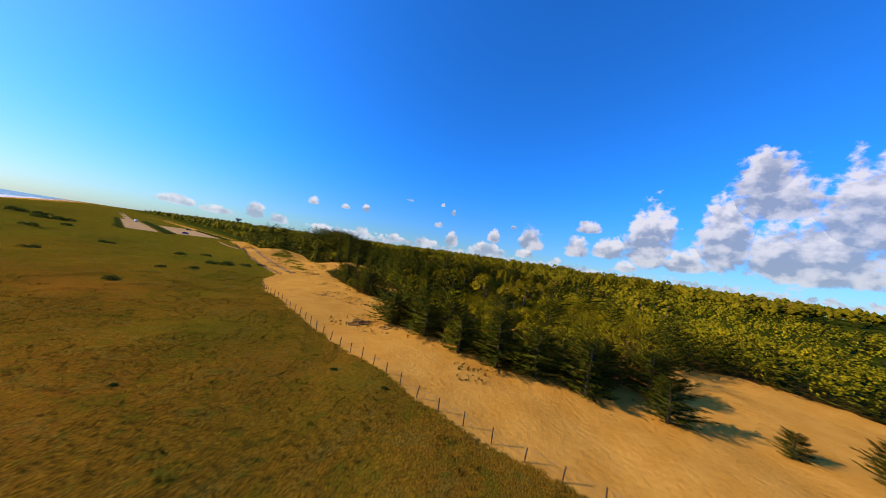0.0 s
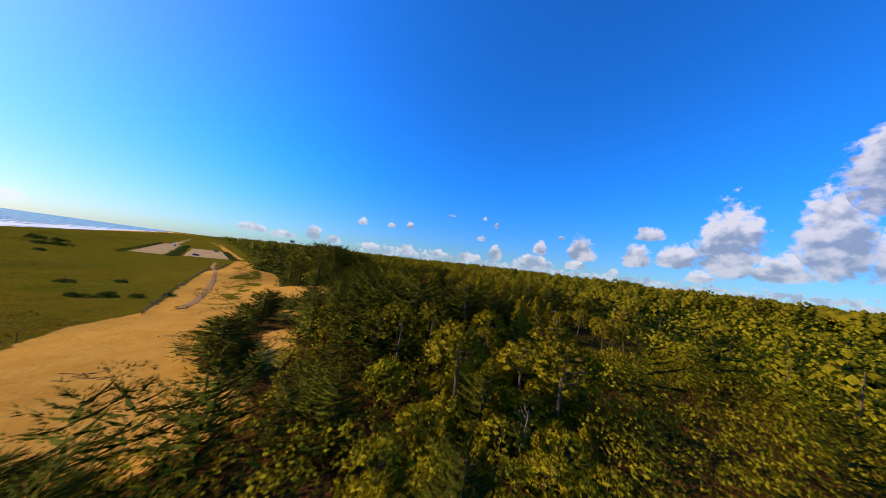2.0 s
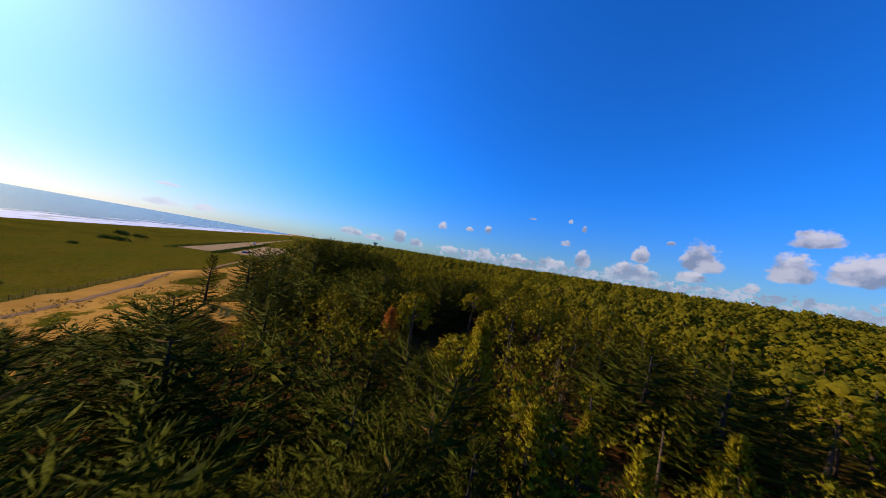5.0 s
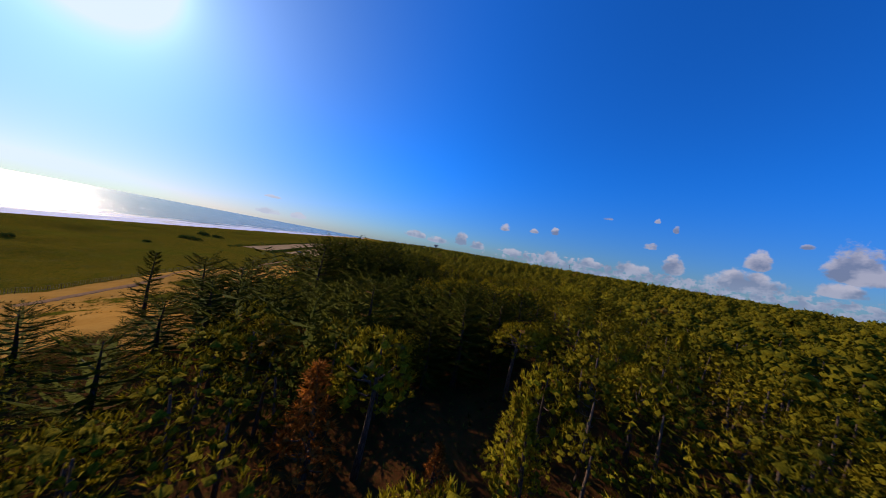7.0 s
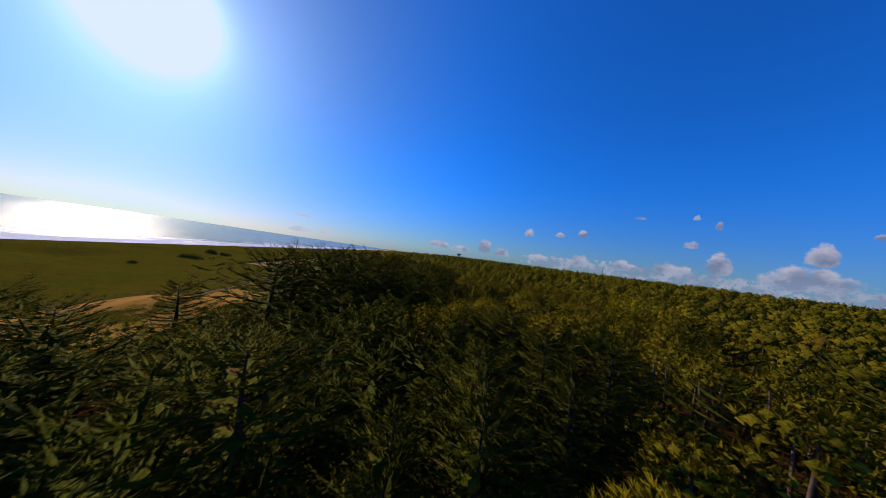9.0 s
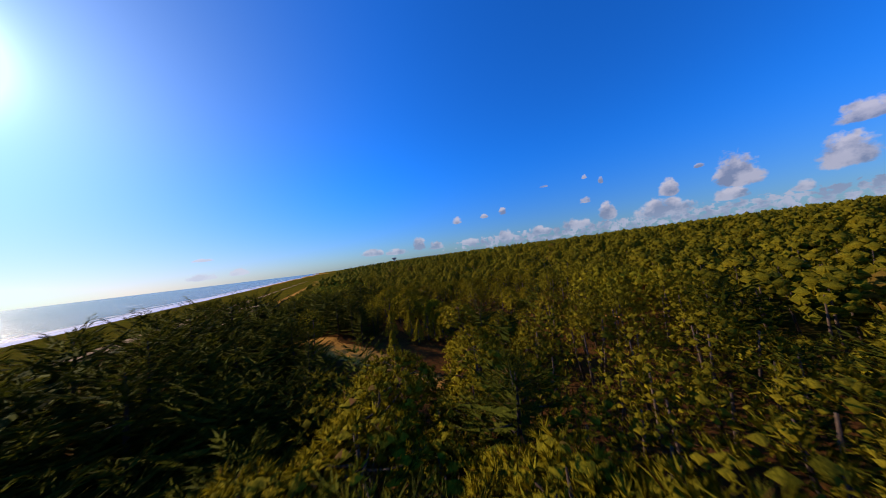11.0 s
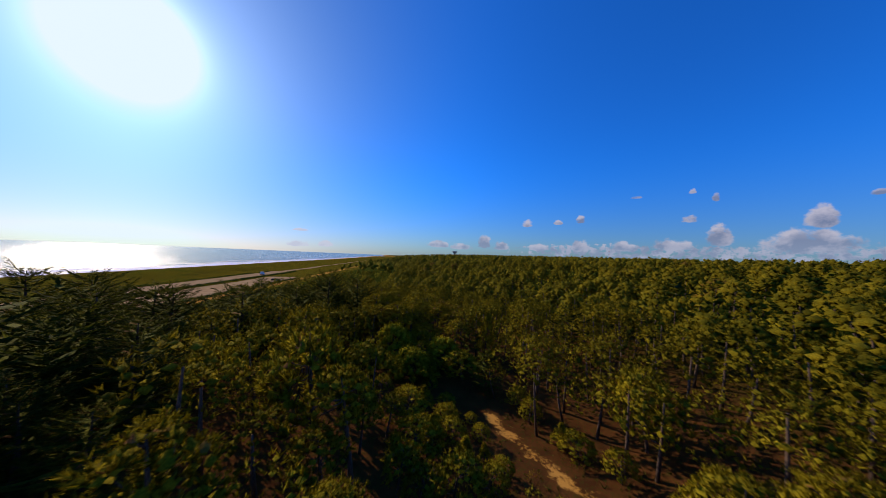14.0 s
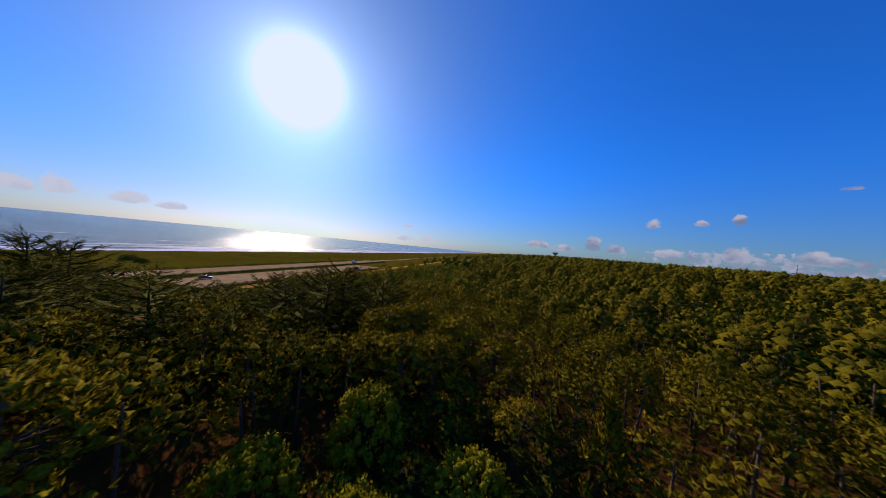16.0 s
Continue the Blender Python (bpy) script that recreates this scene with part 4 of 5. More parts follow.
def stand(tree, x, y, high, full, turn=None, wide=None, group=""):
    """Sets a tree, or a copy of it, on the ground, scaled from its full height to the height wanted."""
    k = high / full
    w = k if wide is None else wide
    m = Matrix.LocRotScale((x, y, height(x, y) - 0.05), Euler((0, 0, random.uniform(0, 6.28) if turn is None else turn)), (w, w, k))
    if tree.name not in PLACED:
        PLACED[tree.name] = True
        tree.matrix_basis = m
        ob = tree
    else:
        s = tree.scale
        ob = copy_thing(tree, m @ Matrix.Diagonal((1 / s[0], 1 / s[1], 1 / s[2], 1)))
    return tagged(ob, group=group)


PINES = [(pine(11, 10, 4.6, 2.9, 62, 4, 11, "dome"), 10), (pine(12, 10, 5.6, 2.7, 56, 4, 11, "dome", lean=1.3), 10), (pine(13, 10, 5.0, 3.1, 66, 4, 11, "dome", lean=0.9), 10)]
YOUNG = [(pine(21, 6, 0.9, 2.5, 64, 4, 11, "dome", M_YOUNG, label="young bushy maritime pine with rounded needle tufts", upright=0.8), 6),
         (pine(22, 6, 0.6, 1.9, 60, 4, 11, "cone", M_YOUNG, label="young pointed maritime pine with upright shoots", lobe=0.24, upright=1.5, length=0.50, spread=0.6), 6),
         (pine(23, 6, 0.8, 2.7, 66, 4, 11, "dome", M_YOUNG, label="young bushy maritime pine with rounded needle tufts", upright=1.1, lobe=0.20, length=0.46, spread=0.7), 6)]
CYPRESSES = [(cypress(31, 12, 4.7, 60, 20, "dome"), 12), (cypress(32, 12, 3.7, 58, 17, "cone"), 12), (cypress(33, 12, 5.2, 60, 20, "dome"), 12),
             (cypress(34, 6, 2.6, 48, 22, "dome", label="small young cypress at the edge of the sand"), 6)]
TALL_YOUNG = (pine(24, 11, 1.6, 2.5, 78, 4, 10, "cone", M_YOUNG, label="tall slender young pine between the cypresses", lobe=0.25, upright=0.9, length=0.48, spread=0.8), 11)
OAKS = [(oak(41, 6, 2.9, 130), 6)]
BROWN = [(pine(51, 8, 1.2, 1.9, 56, 5, 8, "cone", M_DEAD, name="dead_pine", label="dead pine with rust-brown needles", upright=-0.1, length=0.5, width=0.07, body=0.5), 8)]
SNAGS = [(snag(61, 7), 7), (snag(62, 6), 6)]

# trees that stand out: x, y, height of the tip
TIPS_CYPRESS = [(-44.5, 115.5, 15.6), (-51, 144, 20.0), (-17, 135, 17.6), (-62, 133, 13), (-14, 92, 12.5), (2, 87, 16.0), (11, 86, 15.9), (-6.6, 80.2, 11.8), (-8, 98, 14), (-19, 112, 12), (-85, 206, 19.2), (-96, 221, 17.4), (-106, 233, 16.0), (-103, 239, 17.5), (-110, 242, 18), (-107, 249, 17), (-58, 168, 20.5), (-66, 174, 21.5), (-74, 182, 22), (-50, 165, 19.0), (-58, 149, 21), (-64, 157, 21), (-72, 164, 21.5), (-79, 173, 21.6), (-86, 182, 21.8), (-80, 189, 21.8), (28, 126, 16.5), (35, 127, 17), (24, 131, 14.2),
                (-120, 201, 18.5), (-126, 193, 19), (-174, 239, 11.5), (-140, 228, 12.5), (-118, 222, 13), (-57, 176, 17.5), (-68, 205, 15.5), (-63, 209, 14.5), (-71, 210, 16.5), (-94, 212, 18), (-100, 210, 17.5), (-108, 205, 17), (-75, 210, 17.5), (-90, 203, 17.5), (-33, 106.8, 10.5), (-35, 121, 13.6), (-30, 116, 12.2), (-42, 121, 15.6), (-38.5, 125, 15.0), (-6.5, 143, 16.5), (-12, 150, 17)]
EDGE_CYPRESS = [(24.5, 26.5, 4.4, 1.15), (33, 23.5, 2.2, 1.3), (37.5, 21, 3.0, 1.2), (18.3, 29.8, 5.6, 1.3), (13.3, 32.2, 5.6, 1.3), (8.8, 33.4, 5.2, 1.4), (4.3, 36.4, 5.0, 1.4), (-0.6, 41, 4.8, 1.5), (-6.8, 47, 4.4, 1.7), (-2.5, 46.5, 4.8, 1.4), (3, 42.5, 5.2, 1.3), (10, 38.5, 5.4, 1.3),
                (-17.2, 67.3, 4.8, 1.75), (-13.2, 66, 3.4, 1.4), (-21.5, 71, 3.6, 1.4), (-29, 86, 5.0, 1.5), (-33, 92.5, 5.0, 1.4), (-27, 80, 4.0, 1.4), (22, 33.5, 5.4, 1.25), (27.5, 32.5, 5.0, 1.3)]
TIPS_PINE = [(-3.5, 126, 16.5), (8, 131, 14), (1.5, 152, 15.8), (11, 157, 16), (17, 170, 17.5), (6, 141, 14.2), (13, 147, 16), (-17.5, 122, 13.7), (45, 132, 15.5), (52, 138, 15.3), (33, 119, 12.1),
             (-49, 211, 15.2), (-54, 212, 16.8), (-57, 223, 15.2), (-107, 236, 10), (-92, 244, 11.4), (-70, 259, 13), (-41.4, 251, 12.5), (-76, 225, 17), (-51, 214, 14), (-64, 222.5, 17.2)]
taken = []


def mark(x, y, room):
    taken.append((x, y, room))


for i, (x, y, tip) in enumerate(TIPS_CYPRESS):
    t, full = CYPRESSES[1 if i == 0 else 2 * (i % 2)]
    high = tip - height(x, y)
    stand(t, x, y, high, full, wide=0.62 if i == 0 else min(high / full * 1.12, 1.25), group="cypresses of the wood")
    mark(x, y, 3.2)
for i, (x, y, high, broad) in enumerate(EDGE_CYPRESS):
    t, full = CYPRESSES[3]
    stand(t, x, y, high, full, wide=broad * high / full, group="cypresses of the wood")
    mark(x, y, 2.0)
for i, (x, y, tip) in enumerate(TIPS_PINE):
    t, full = TALL_YOUNG if (x, y) in ((-49, 211), (8, 131)) else YOUNG[0] if x == -64 else (PINES + YOUNG)[i % 6]
    high = tip - height(x, y)
    stand(t, x, y, high, full, wide=min(high / full * (1.25 if x == -64 else 1.0), 1.75 if x == -64 else 1.3), group="pines of the wood")
    mark(x, y, 2.6)
# pointed young pines between the cypresses
for x, y, tip in ((12, 112, 17.2), (18, 107, 14.3), (20.8, 109.5, 13.8), (24, 106.5, 13.9), (26.8, 106, 14.2), (20, 87.2, 14.2), (16, 103, 12.8), (22.5, 101.5, 12.4), (5.6, 134, 13.0), (-8, 131, 12.5), (-56, 206, 14.5), (-52, 209, 14.0), (-48.5, 206.5, 12.5), (-54.5, 211.5, 15.0), (-47, 211, 13.0)):
    high = tip - height(x, y)
    stand(TALL_YOUNG[0], x, y, high, 11, wide=min(high / 11 * 1.15, 1.25), group="pines of the wood")
    mark(x, y, 2.2)
# low young pines along the sandy track
for (x0, y0), (x1, y1) in zip(TRACK[1:], TRACK[2:]):
    run = math.hypot(x1 - x0, y1 - y0)
    for k in range(int(run / 3.4)):
        for side, gap, most in ((1, 4.2, 4.0), (-1, 4.8, 2.6)):
            q, off = (k + random.uniform(0.1, 0.9)) * 3.4 / run, side * (gap + random.uniform(-0.6, 1.4))
            x, y = x0 + (x1 - x0) * q + (y1 - y0) / run * off * (1 if x1 < x0 else -1), y0 + (y1 - y0) * q + abs(x1 - x0) / run * off
            stand(YOUNG[k % 3][0], x, y, most * random.uniform(0.6, 1.0), 6, wide=most / 6 * random.uniform(0.9, 1.3), group="pines of the wood")
            mark(x, y, 1.8)
# tall pines on bare trunks, and dark cypresses that shade the clearing
for i, (x, y, tip) in enumerate(((33.2, 110.8, 11.5), (40.3, 117, 12.5), (40.6, 107.8, 11.8), (45.8, 110.7, 12), (39.6, 99.6, 11.5), (41.4, 98.8, 11), (45, 102.2, 12), (-31.4, 223.5, 14), (-29.7, 226, 14.5), (-28.1, 228, 14), (-33, 226, 13.5), (-24.8, 225, 14), (-46, 196, 13.0), (-36, 234.3, 13.5), (-32.2, 237, 14.6), (-29, 234, 13))):
    t, full = TALL_YOUNG if y == 196 else PINES[1 + i % 2]
    high = tip - height(x, y)
    stand(t, x, y, high, full, wide=high / full * (1.25 if y == 196 else 0.95), group="pines of the wood")
    mark(x, y, 2.8)
for i, (x, y, tip) in enumerate(((-53, 184.5, 16.5), (-59, 185, 17.5), (-68, 186, 17), (-47, 180.5, 15.5), (-76, 187, 17.5), (-64, 181, 17), (-41, 176.5, 14.5), (-64, 201.8, 17.5), (-60, 201, 15.0), (-69.5, 202, 17.5), (-60.5, 205, 13.5), (-66, 206, 15))):
    t, full = CYPRESSES[i % 3]
    high = tip - height(x, y)
    stand(t, x, y, high, full, wide=min(high / full, 1.2), group="cypresses of the wood")
    mark(x, y, 2.6)
for x, y, high in ((-79.5, 242.5, 11.4 - height(-79.5, 242.5)), (-71.5, 240.5, 9.2 - height(-71.5, 240.5)), (-72, 248.5, 9.4 - height(-72, 248.5)), (-76.5, 234.5, 10 - height(-76.5, 234.5)), (-44, 226, 4.2), (-30, 240, 3.6), (5, 66, 5)):
    stand(OAKS[0][0], x, y, high, 6, wide=min(high / 6, 1.15), group="oaks of the wood")
    mark(x, y, 2.8)
for x, y, high in ((-4.2, 122, 10.0), (1.8, 129.5, 4.6), (60, 190, 9), (-6, 226.5, 9.5), (1, 240, 8)):
    stand(BROWN[0][0], x, y, high, 8, wide=high / 8 * 1.15, group="dead brown pines")
    mark(x, y, 1.6)
for i, (x, y, high) in enumerate(((9, 145, 6.5), (-24, 250, 6.5), (18, 62, 4.5), (33.6, 113, 6.5), (22, 88, 4))):
    t, full = SNAGS[i % 2]
    stand(t, x, y, high, full, group="bare dead trees")
    mark(x, y, 1.4)

# the rest of the wood: spots with room between them, nearest the open corridor first


def spots(x0, x1, y0, y1, step, jitter, r):
    gx, gy = np.meshgrid(np.arange(x0, x1, step), np.arange(y0, y1, step))
    gx = gx + (np.arange(gx.shape[0])[:, None] % 2) * step / 2
    return (gx + r.uniform(-jitter, jitter, gx.shape)).ravel(), (gy + r.uniform(-jitter, jitter, gy.shape)).ravel()


sx, sy = spots(-330, 330, -120, 480, 4.3, 1.5, rng)
extra_x, extra_y = spots(-20, 95, 34, 112, 3.3, 1.1, rng)
thick = (extra_y - 0.55 * extra_x < 92) & (extra_y + 0.9 * extra_x < 175)
sx, sy = np.concatenate([sx, extra_x[thick]]), np.concatenate([sy, extra_y[thick]])
s_sand, s_wood, _ = zones(sx, sy)
keep = (s_wood > 0.55) & (s_sand < 0.35) & ((to_line(sx, sy, TRACK) > 2.4) | (sx > -24))
for x, y, room in taken + BARE:
    keep &= np.hypot(sx - x, sy - y) > room
keep &= np.hypot((sx + 54) / 15.5, (sy - 198) / 7) > 1
keep &= ~((sx > -110) & (sx < -70) & (np.abs(sy - 196.5 - 0.1 * (sx + 70)) < 2.4))
sx, sy = sx[keep], sy[keep]
to_way = to_line(sx, sy, CORRIDOR)
to_edge = to_line(sx, sy, TREE_EDGE)
belt = np.clip(1.15 - to_edge / np.interp(sy, [40, 90, 130, 240], [6, 26, 30, 42]), 0, 1)
chance, pick = rng.uniform(0, 1, len(sx)), rng.uniform(0, 1, len(sx))
is_cyp = chance < np.maximum(belt * 0.92, 0.05)
for loop, share in CYPRESS_WOOD:
    is_cyp |= inside(sx, sy, loop) & (chance < share)
young_share = np.interp(sy - 0.55 * sx, [40, 85, 120], [1.0, 0.92, 0.22])
is_young = pick < young_share
is_young |= to_edge < 9
highs = np.where(is_young, np.interp(sy - 0.4 * sx, [20, 60, 110, 160], [3.0, 3.6, 5.2, 6.3]), np.interp(sy, [20, 110, 150], [8.0, 9.6, 10.3])) * rng.uniform(0.82, 1.18, len(sx))
highs = np.where(is_cyp, np.interp(sy, [30, 60, 75, 87, 110, 150], [4.8, 6.2, 8.2, 10.0, 10.2, 10.4]) * rng.uniform(0.78, 1.12, len(sx)), highs)
seaward = (sx < -90) & (sy > 205) & (coast_frame(sx, sy)[1] > -185)
cap = np.where(seaward, np.where(sy > 228, np.interp(sx, [-165, -140, -120, -90], [9.0, 12.5, 16.0, 18.5]), np.interp(sx, [-150, -120, -105, -90], [7.0, 12.0, 15.0, 17.5])), 99.0) - land(sx, sy)
cap = np.minimum(cap, np.where((sy > 96) & (sy < 119) & (sx < -22), 4.5 + 0.28 * to_edge, 99.0) - land(sx, sy))
cap = np.minimum(cap, np.where((sy > 112) & (sy < 148) & (sx < -32) & (sx > -72), 6.5 + 0.25 * to_edge, 99.0) - land(sx, sy))
west = (sx > -112) & (sx < -98) & (sy > 176) & (sy < 204)
highs = np.where(west & is_cyp, 18.2 * rng.uniform(0.9, 1.05, len(sx)) - land(sx, sy), highs)
tall = inside(sx, sy, [(-46, 146), (-60, 144), (-98, 176), (-104, 196), (-72, 194), (-42, 178)])
highs = np.where(tall & is_cyp, np.interp(sx, [-85, -60, -44], [21.6, 21.0, 18.0]) * rng.uniform(0.88, 1.02, len(sx)) - land(sx, sy), highs)
north = (sx > -125) & (sx < -88) & (sy > 218) & (sy < 255)
highs = np.where(north & is_cyp, 15.5 * rng.uniform(0.85, 1.03, len(sx)) - land(sx, sy), highs)
cap = np.minimum(cap, np.where((sy > 58) & (sy < 128) & (to_edge < 18) & (sx < 0), 5.2 + 0.42 * to_edge, 99.0) - land(sx, sy))
highs = np.minimum(highs, np.maximum(cap * rng.uniform(0.8, 1.0, len(sx)), 2.5))
highs = np.where((sx > 20) & (sx < 34) & (sy > 98) & (sy < 118), np.minimum(highs, 5.0), highs)
highs = np.where((sx > -82) & (sx < -60) & (sy > 230) & (sy < 254), np.minimum(highs, np.maximum(8.6 * rng.uniform(0.85, 1.05, len(sx)) - land(sx, sy), 3.0)), highs)
for loop, most in LOW:
    within = inside(sx, sy, loop)
    highs = np.where(within, np.minimum(highs, most * rng.uniform(0.75, 1.1, len(sx))), highs)
    is_young |= within
    is_cyp &= ~within
gap = to_line(sx, sy, TRACK)
south = sy < np.interp(sx, [p[0] for p in TRACK[::-1]], [p[1] for p in TRACK[::-1]])
highs = np.where(south & (gap < 13) & (sx < -14), np.minimum(highs, 1.0 + 0.28 * gap), highs)
highs = np.where(south & (gap < 30) & (sx < -26) & (sx > -64), np.minimum(highs, np.maximum(2.4 + 0.44 * gap - land(sx, sy), 1.3)), highs)
is_young |= south & (gap < 13)
is_cyp &= ~(south & (gap < 13))
order = np.argsort(to_way)
near_pines, near_cyps, rest = 0, 0, []
for i in order:
    x, y, h = float(sx[i]), float(sy[i]), float(highs[i])
    if is_cyp[i] and near_cyps < 50:
        near_cyps += 1
        t, full = CYPRESSES[int(rng.integers(3))]
        stand(t, x, y, h, full, group="cypresses of the wood")
    elif not is_cyp[i] and near_pines < 185:
        near_pines += 1
        t, full = (YOUNG if is_young[i] else PINES)[int(rng.integers(3))]
        stand(t, x, y, h, full, wide=h / full * float(rng.uniform(1.2, 1.6) if is_young[i] else rng.uniform(1.05, 1.35)), group="pines of the wood")
    else:
        rest.append(i)


def thicket(name, xs, ys, tops, kinds, templates, mat, label, category):
    """Many far trees as one mesh of loose leaves."""
    out, soft, tint, values = [], [], [], []
    zs = land(xs, ys)
    for k, (tmpl, shade, tuft) in enumerate(templates):
        mine = np.where(kinds == k)[0]
        if not len(mine):
            continue
        a = rng.uniform(0, 6.28, len(mine))
        c, s = np.cos(a)[:, None, None], np.sin(a)[:, None, None]
        scale = (tops[mine] / 10.0)[:, None, None]
        px, py, pz = tmpl[None, :, :, 0] * scale, tmpl[None, :, :, 1] * scale, tmpl[None, :, :, 2] * scale
        tri = np.stack([px * c - py * s + xs[mine][:, None, None], px * s + py * c + ys[mine][:, None, None], pz + zs[mine][:, None, None]], -1)
        out.append(tri.reshape(-1, 3, 3))
        nx, ny, nz = shade[None, :, :, 0], shade[None, :, :, 1], shade[None, :, :, 2]
        soft.append(np.stack([nx * c - ny * s, nx * s + ny * c, nz + 0 * c], -1).reshape(-1, 3, 3))
        values.append(np.tile(tuft, len(mine)))
        tint.append(np.repeat(rng.uniform(0, 1, len(mine)), len(tmpl)))
    ob = new(name, soup(name, np.concatenate(out), mat, np.concatenate(tint), np.concatenate(soft), np.concatenate(values)))
    return tagged(ob, label, category, kind="stuff")


def rough_pine(seed, lobes, tufts, count, width, length, start=4.2, radius=3.0, **form):
    r = np.random.default_rng(seed)
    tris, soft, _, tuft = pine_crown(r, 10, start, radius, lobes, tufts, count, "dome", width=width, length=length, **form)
    return tris, soft, tuft


def rough_cypress(seed, boughs, sprays, scale, fringe, core):
    r = np.random.default_rng(seed)
    tris, soft, _, tuft = cypress_tris(r, 10, 4.2, boughs, sprays, "dome", scale, fringe, 1.0, core)
    return tris, soft, tuft


rest = np.array(rest)
thin = rng.uniform(0, 1, len(rest)) < np.interp(to_way[rest], [45, 80, 180], [1.0, 0.52, 0.31])
rest = rest[thin & (to_way[rest] < 185)]
grown = highs * np.where(is_young & ~is_cyp, 1.15, 1.0) * np.interp(to_way, [50, 120], [1.0, 1.15])
by_near, by_far = rest[to_way[rest] < 40], rest[to_way[rest] >= 40]
for mine, lobes, tufts_each, count, width, length, boughs, sprays in ((by_near, 32, 3, 4, 0.12, 0.55, 26, 11), (by_far, 17, 2, 2, 0.22, 0.70, 13, 4)):
    p, c = mine[~is_cyp[mine]], mine[is_cyp[mine]]
    low, p = p[is_young[p]], p[~is_young[p]]
    thicket("pine_wood", sx[p], sy[p], grown[p], rng.integers(0, 5, len(p)), [rough_pine(70 + k, lobes, tufts_each, count, width, length, lobe=0.21 if count > 2 else 0.29, body=0.46 if count > 2 else 0.75) for k in range(5)], M_PINE_FAR, "dense wood of yellow-green maritime pines", "pine wood")
    thicket("young_pine_wood", sx[low], sy[low], grown[low], rng.integers(0, 5, len(low)), [rough_pine(75 + k, lobes, tufts_each, count, width * 1.35, length * 1.4, 1.5, 5.0, upright=0.9, lobe=0.16 if count > 2 else 0.21, body=0.46 if count > 2 else 0.75) for k in range(5)], M_YOUNG_FAR, "low dense thicket of young bright green pines", "pine thicket")
    thicket("cypress_belt", sx[c], sy[c], grown[c], rng.integers(0, 3, len(c)), [rough_cypress(80 + k, boughs, sprays, 1.1 if count > 2 else 1.5, 2, 0.09 if count > 2 else 0.2) for k in range(3)], M_CYPRESS_FAR, "dark cypress trees along the edge of the wood", "cypress wood")
mid_pine = rest[~is_cyp[rest]]

# trunks of the middle wood
bm = bmesh.new()
for i in mid_pine[to_way[mid_pine] < 90]:
    x, y, h = float(sx[i]), float(sy[i]), float(highs[i])
    if not is_young[i]:
        z = height(x, y)
        lx, ly = rng.normal(size=2) * 0.4
        tube(bm, [(x, y, z - 0.2), (x + lx, y + ly, z + h * 0.35), (x + 1.6 * lx, y + 1.6 * ly, z + h * 0.75)], [0.2, 0.15, 0.07], 4)
tagged(part("pine_trunks", bm, M_PINE_BARK, smooth=True), "bare brown trunks of the pine wood", "tree trunks", kind="stuff")

# the far wood, ever wider apart towards the horizon
fr = rng.uniform(0, 1, 5600)
ring = 150 * (2600 / 150) ** fr
angle = rng.uniform(radians(-75), radians(60), len(ring))
fx, fy = 40 - np.sin(angle) * ring, 100 + np.cos(angle) * ring
f_sand, f_wood, _ = zones(fx, fy)
ok = (f_wood > 0.9) & (to_line(fx, fy, CORRIDOR) > 172)
fx, fy, ring = fx[ok], fy[ok], ring[ok]
thicket("far_wood", fx, fy, np.clip(8.5 + ring * 0.0065, 9.5, 20) * rng.uniform(0.8, 1.15, len(fx)), rng.integers(0, 4, len(fx)), [rough_pine(90 + k, 5, 2, 1, 0.5, 1.0, 3.0, 3.8, lobe=0.45, body=1.0) for k in range(4)], M_PINE_FAR, "green pine wood stretching to the horizon", "far wood")


# ---- ground cover ----
def tufts(name, xs, ys, size, mat, label, category, blades_each=5, splay=0.8, thin=0.16):
    """Tufts of grass as loose blades."""
    k = np.repeat(np.arange(len(xs)), blades_each)
    base = np.stack([xs[k] + rng.normal(size=len(k)) * 0.06, ys[k] + rng.normal(size=len(k)) * 0.06, land(xs, ys)[k] - 0.02], -1)
    way = np.stack([rng.normal(size=len(k)) * splay + 0.35, rng.normal(size=len(k)) * splay, np.ones(len(k))], -1)
    tri = blades(base, way, size[k] * rng.uniform(0.7, 1.3, len(k)), size[k] * thin, rng.uniform(0, 6.28, len(k)))
    soft = (way / np.linalg.norm(way, axis=1, keepdims=True) * 0.4 + np.array((0, 0, 1.0)))[:, None].repeat(3, 1)
    return tagged(new(name, soup(name, tri, mat, rng.uniform(0, 1, len(xs))[k], soft)), label, category, kind="stuff")


gx, gy = rng.uniform(-60, 25, 52000), rng.uniform(-12, 70, 52000)
g_sand, g_wood, _ = zones(gx, gy)
clump = bumps(gx, gy, 3.0, 21) + 0.6 * bumps(gx, gy, 9.0, 22)
ok = (g_sand < 0.4) & (g_wood < 0.3) & (clump > -0.25)
tufts("dune_grass", gx[ok], gy[ok], rng.uniform(0.10, 0.30, ok.sum()), M_GRASS, "short tufted dune grass, green to straw", "grass", 4)
mx, my = rng.uniform(-135, -45, 18000), rng.uniform(80, 175, 18000)
m_sand, m_wood, _ = zones(mx, my)
ok = (m_sand > 0.6) & (bumps(mx, my, 7.0, 23) > -0.1) & (to_line(mx, my, SAND_EDGE) > 3.6)
tufts("marram_grass", mx[ok], my[ok], rng.uniform(0.2, 0.5, ok.sum()), M_GRASS, "sparse marram grass on the sand mound", "grass", 6, 0.7, 0.14)
ex, ey = rng.uniform(-60, 60, 16000), rng.uniform(10, 110, 16000)
e_sand, e_wood, _ = zones(ex, ey)
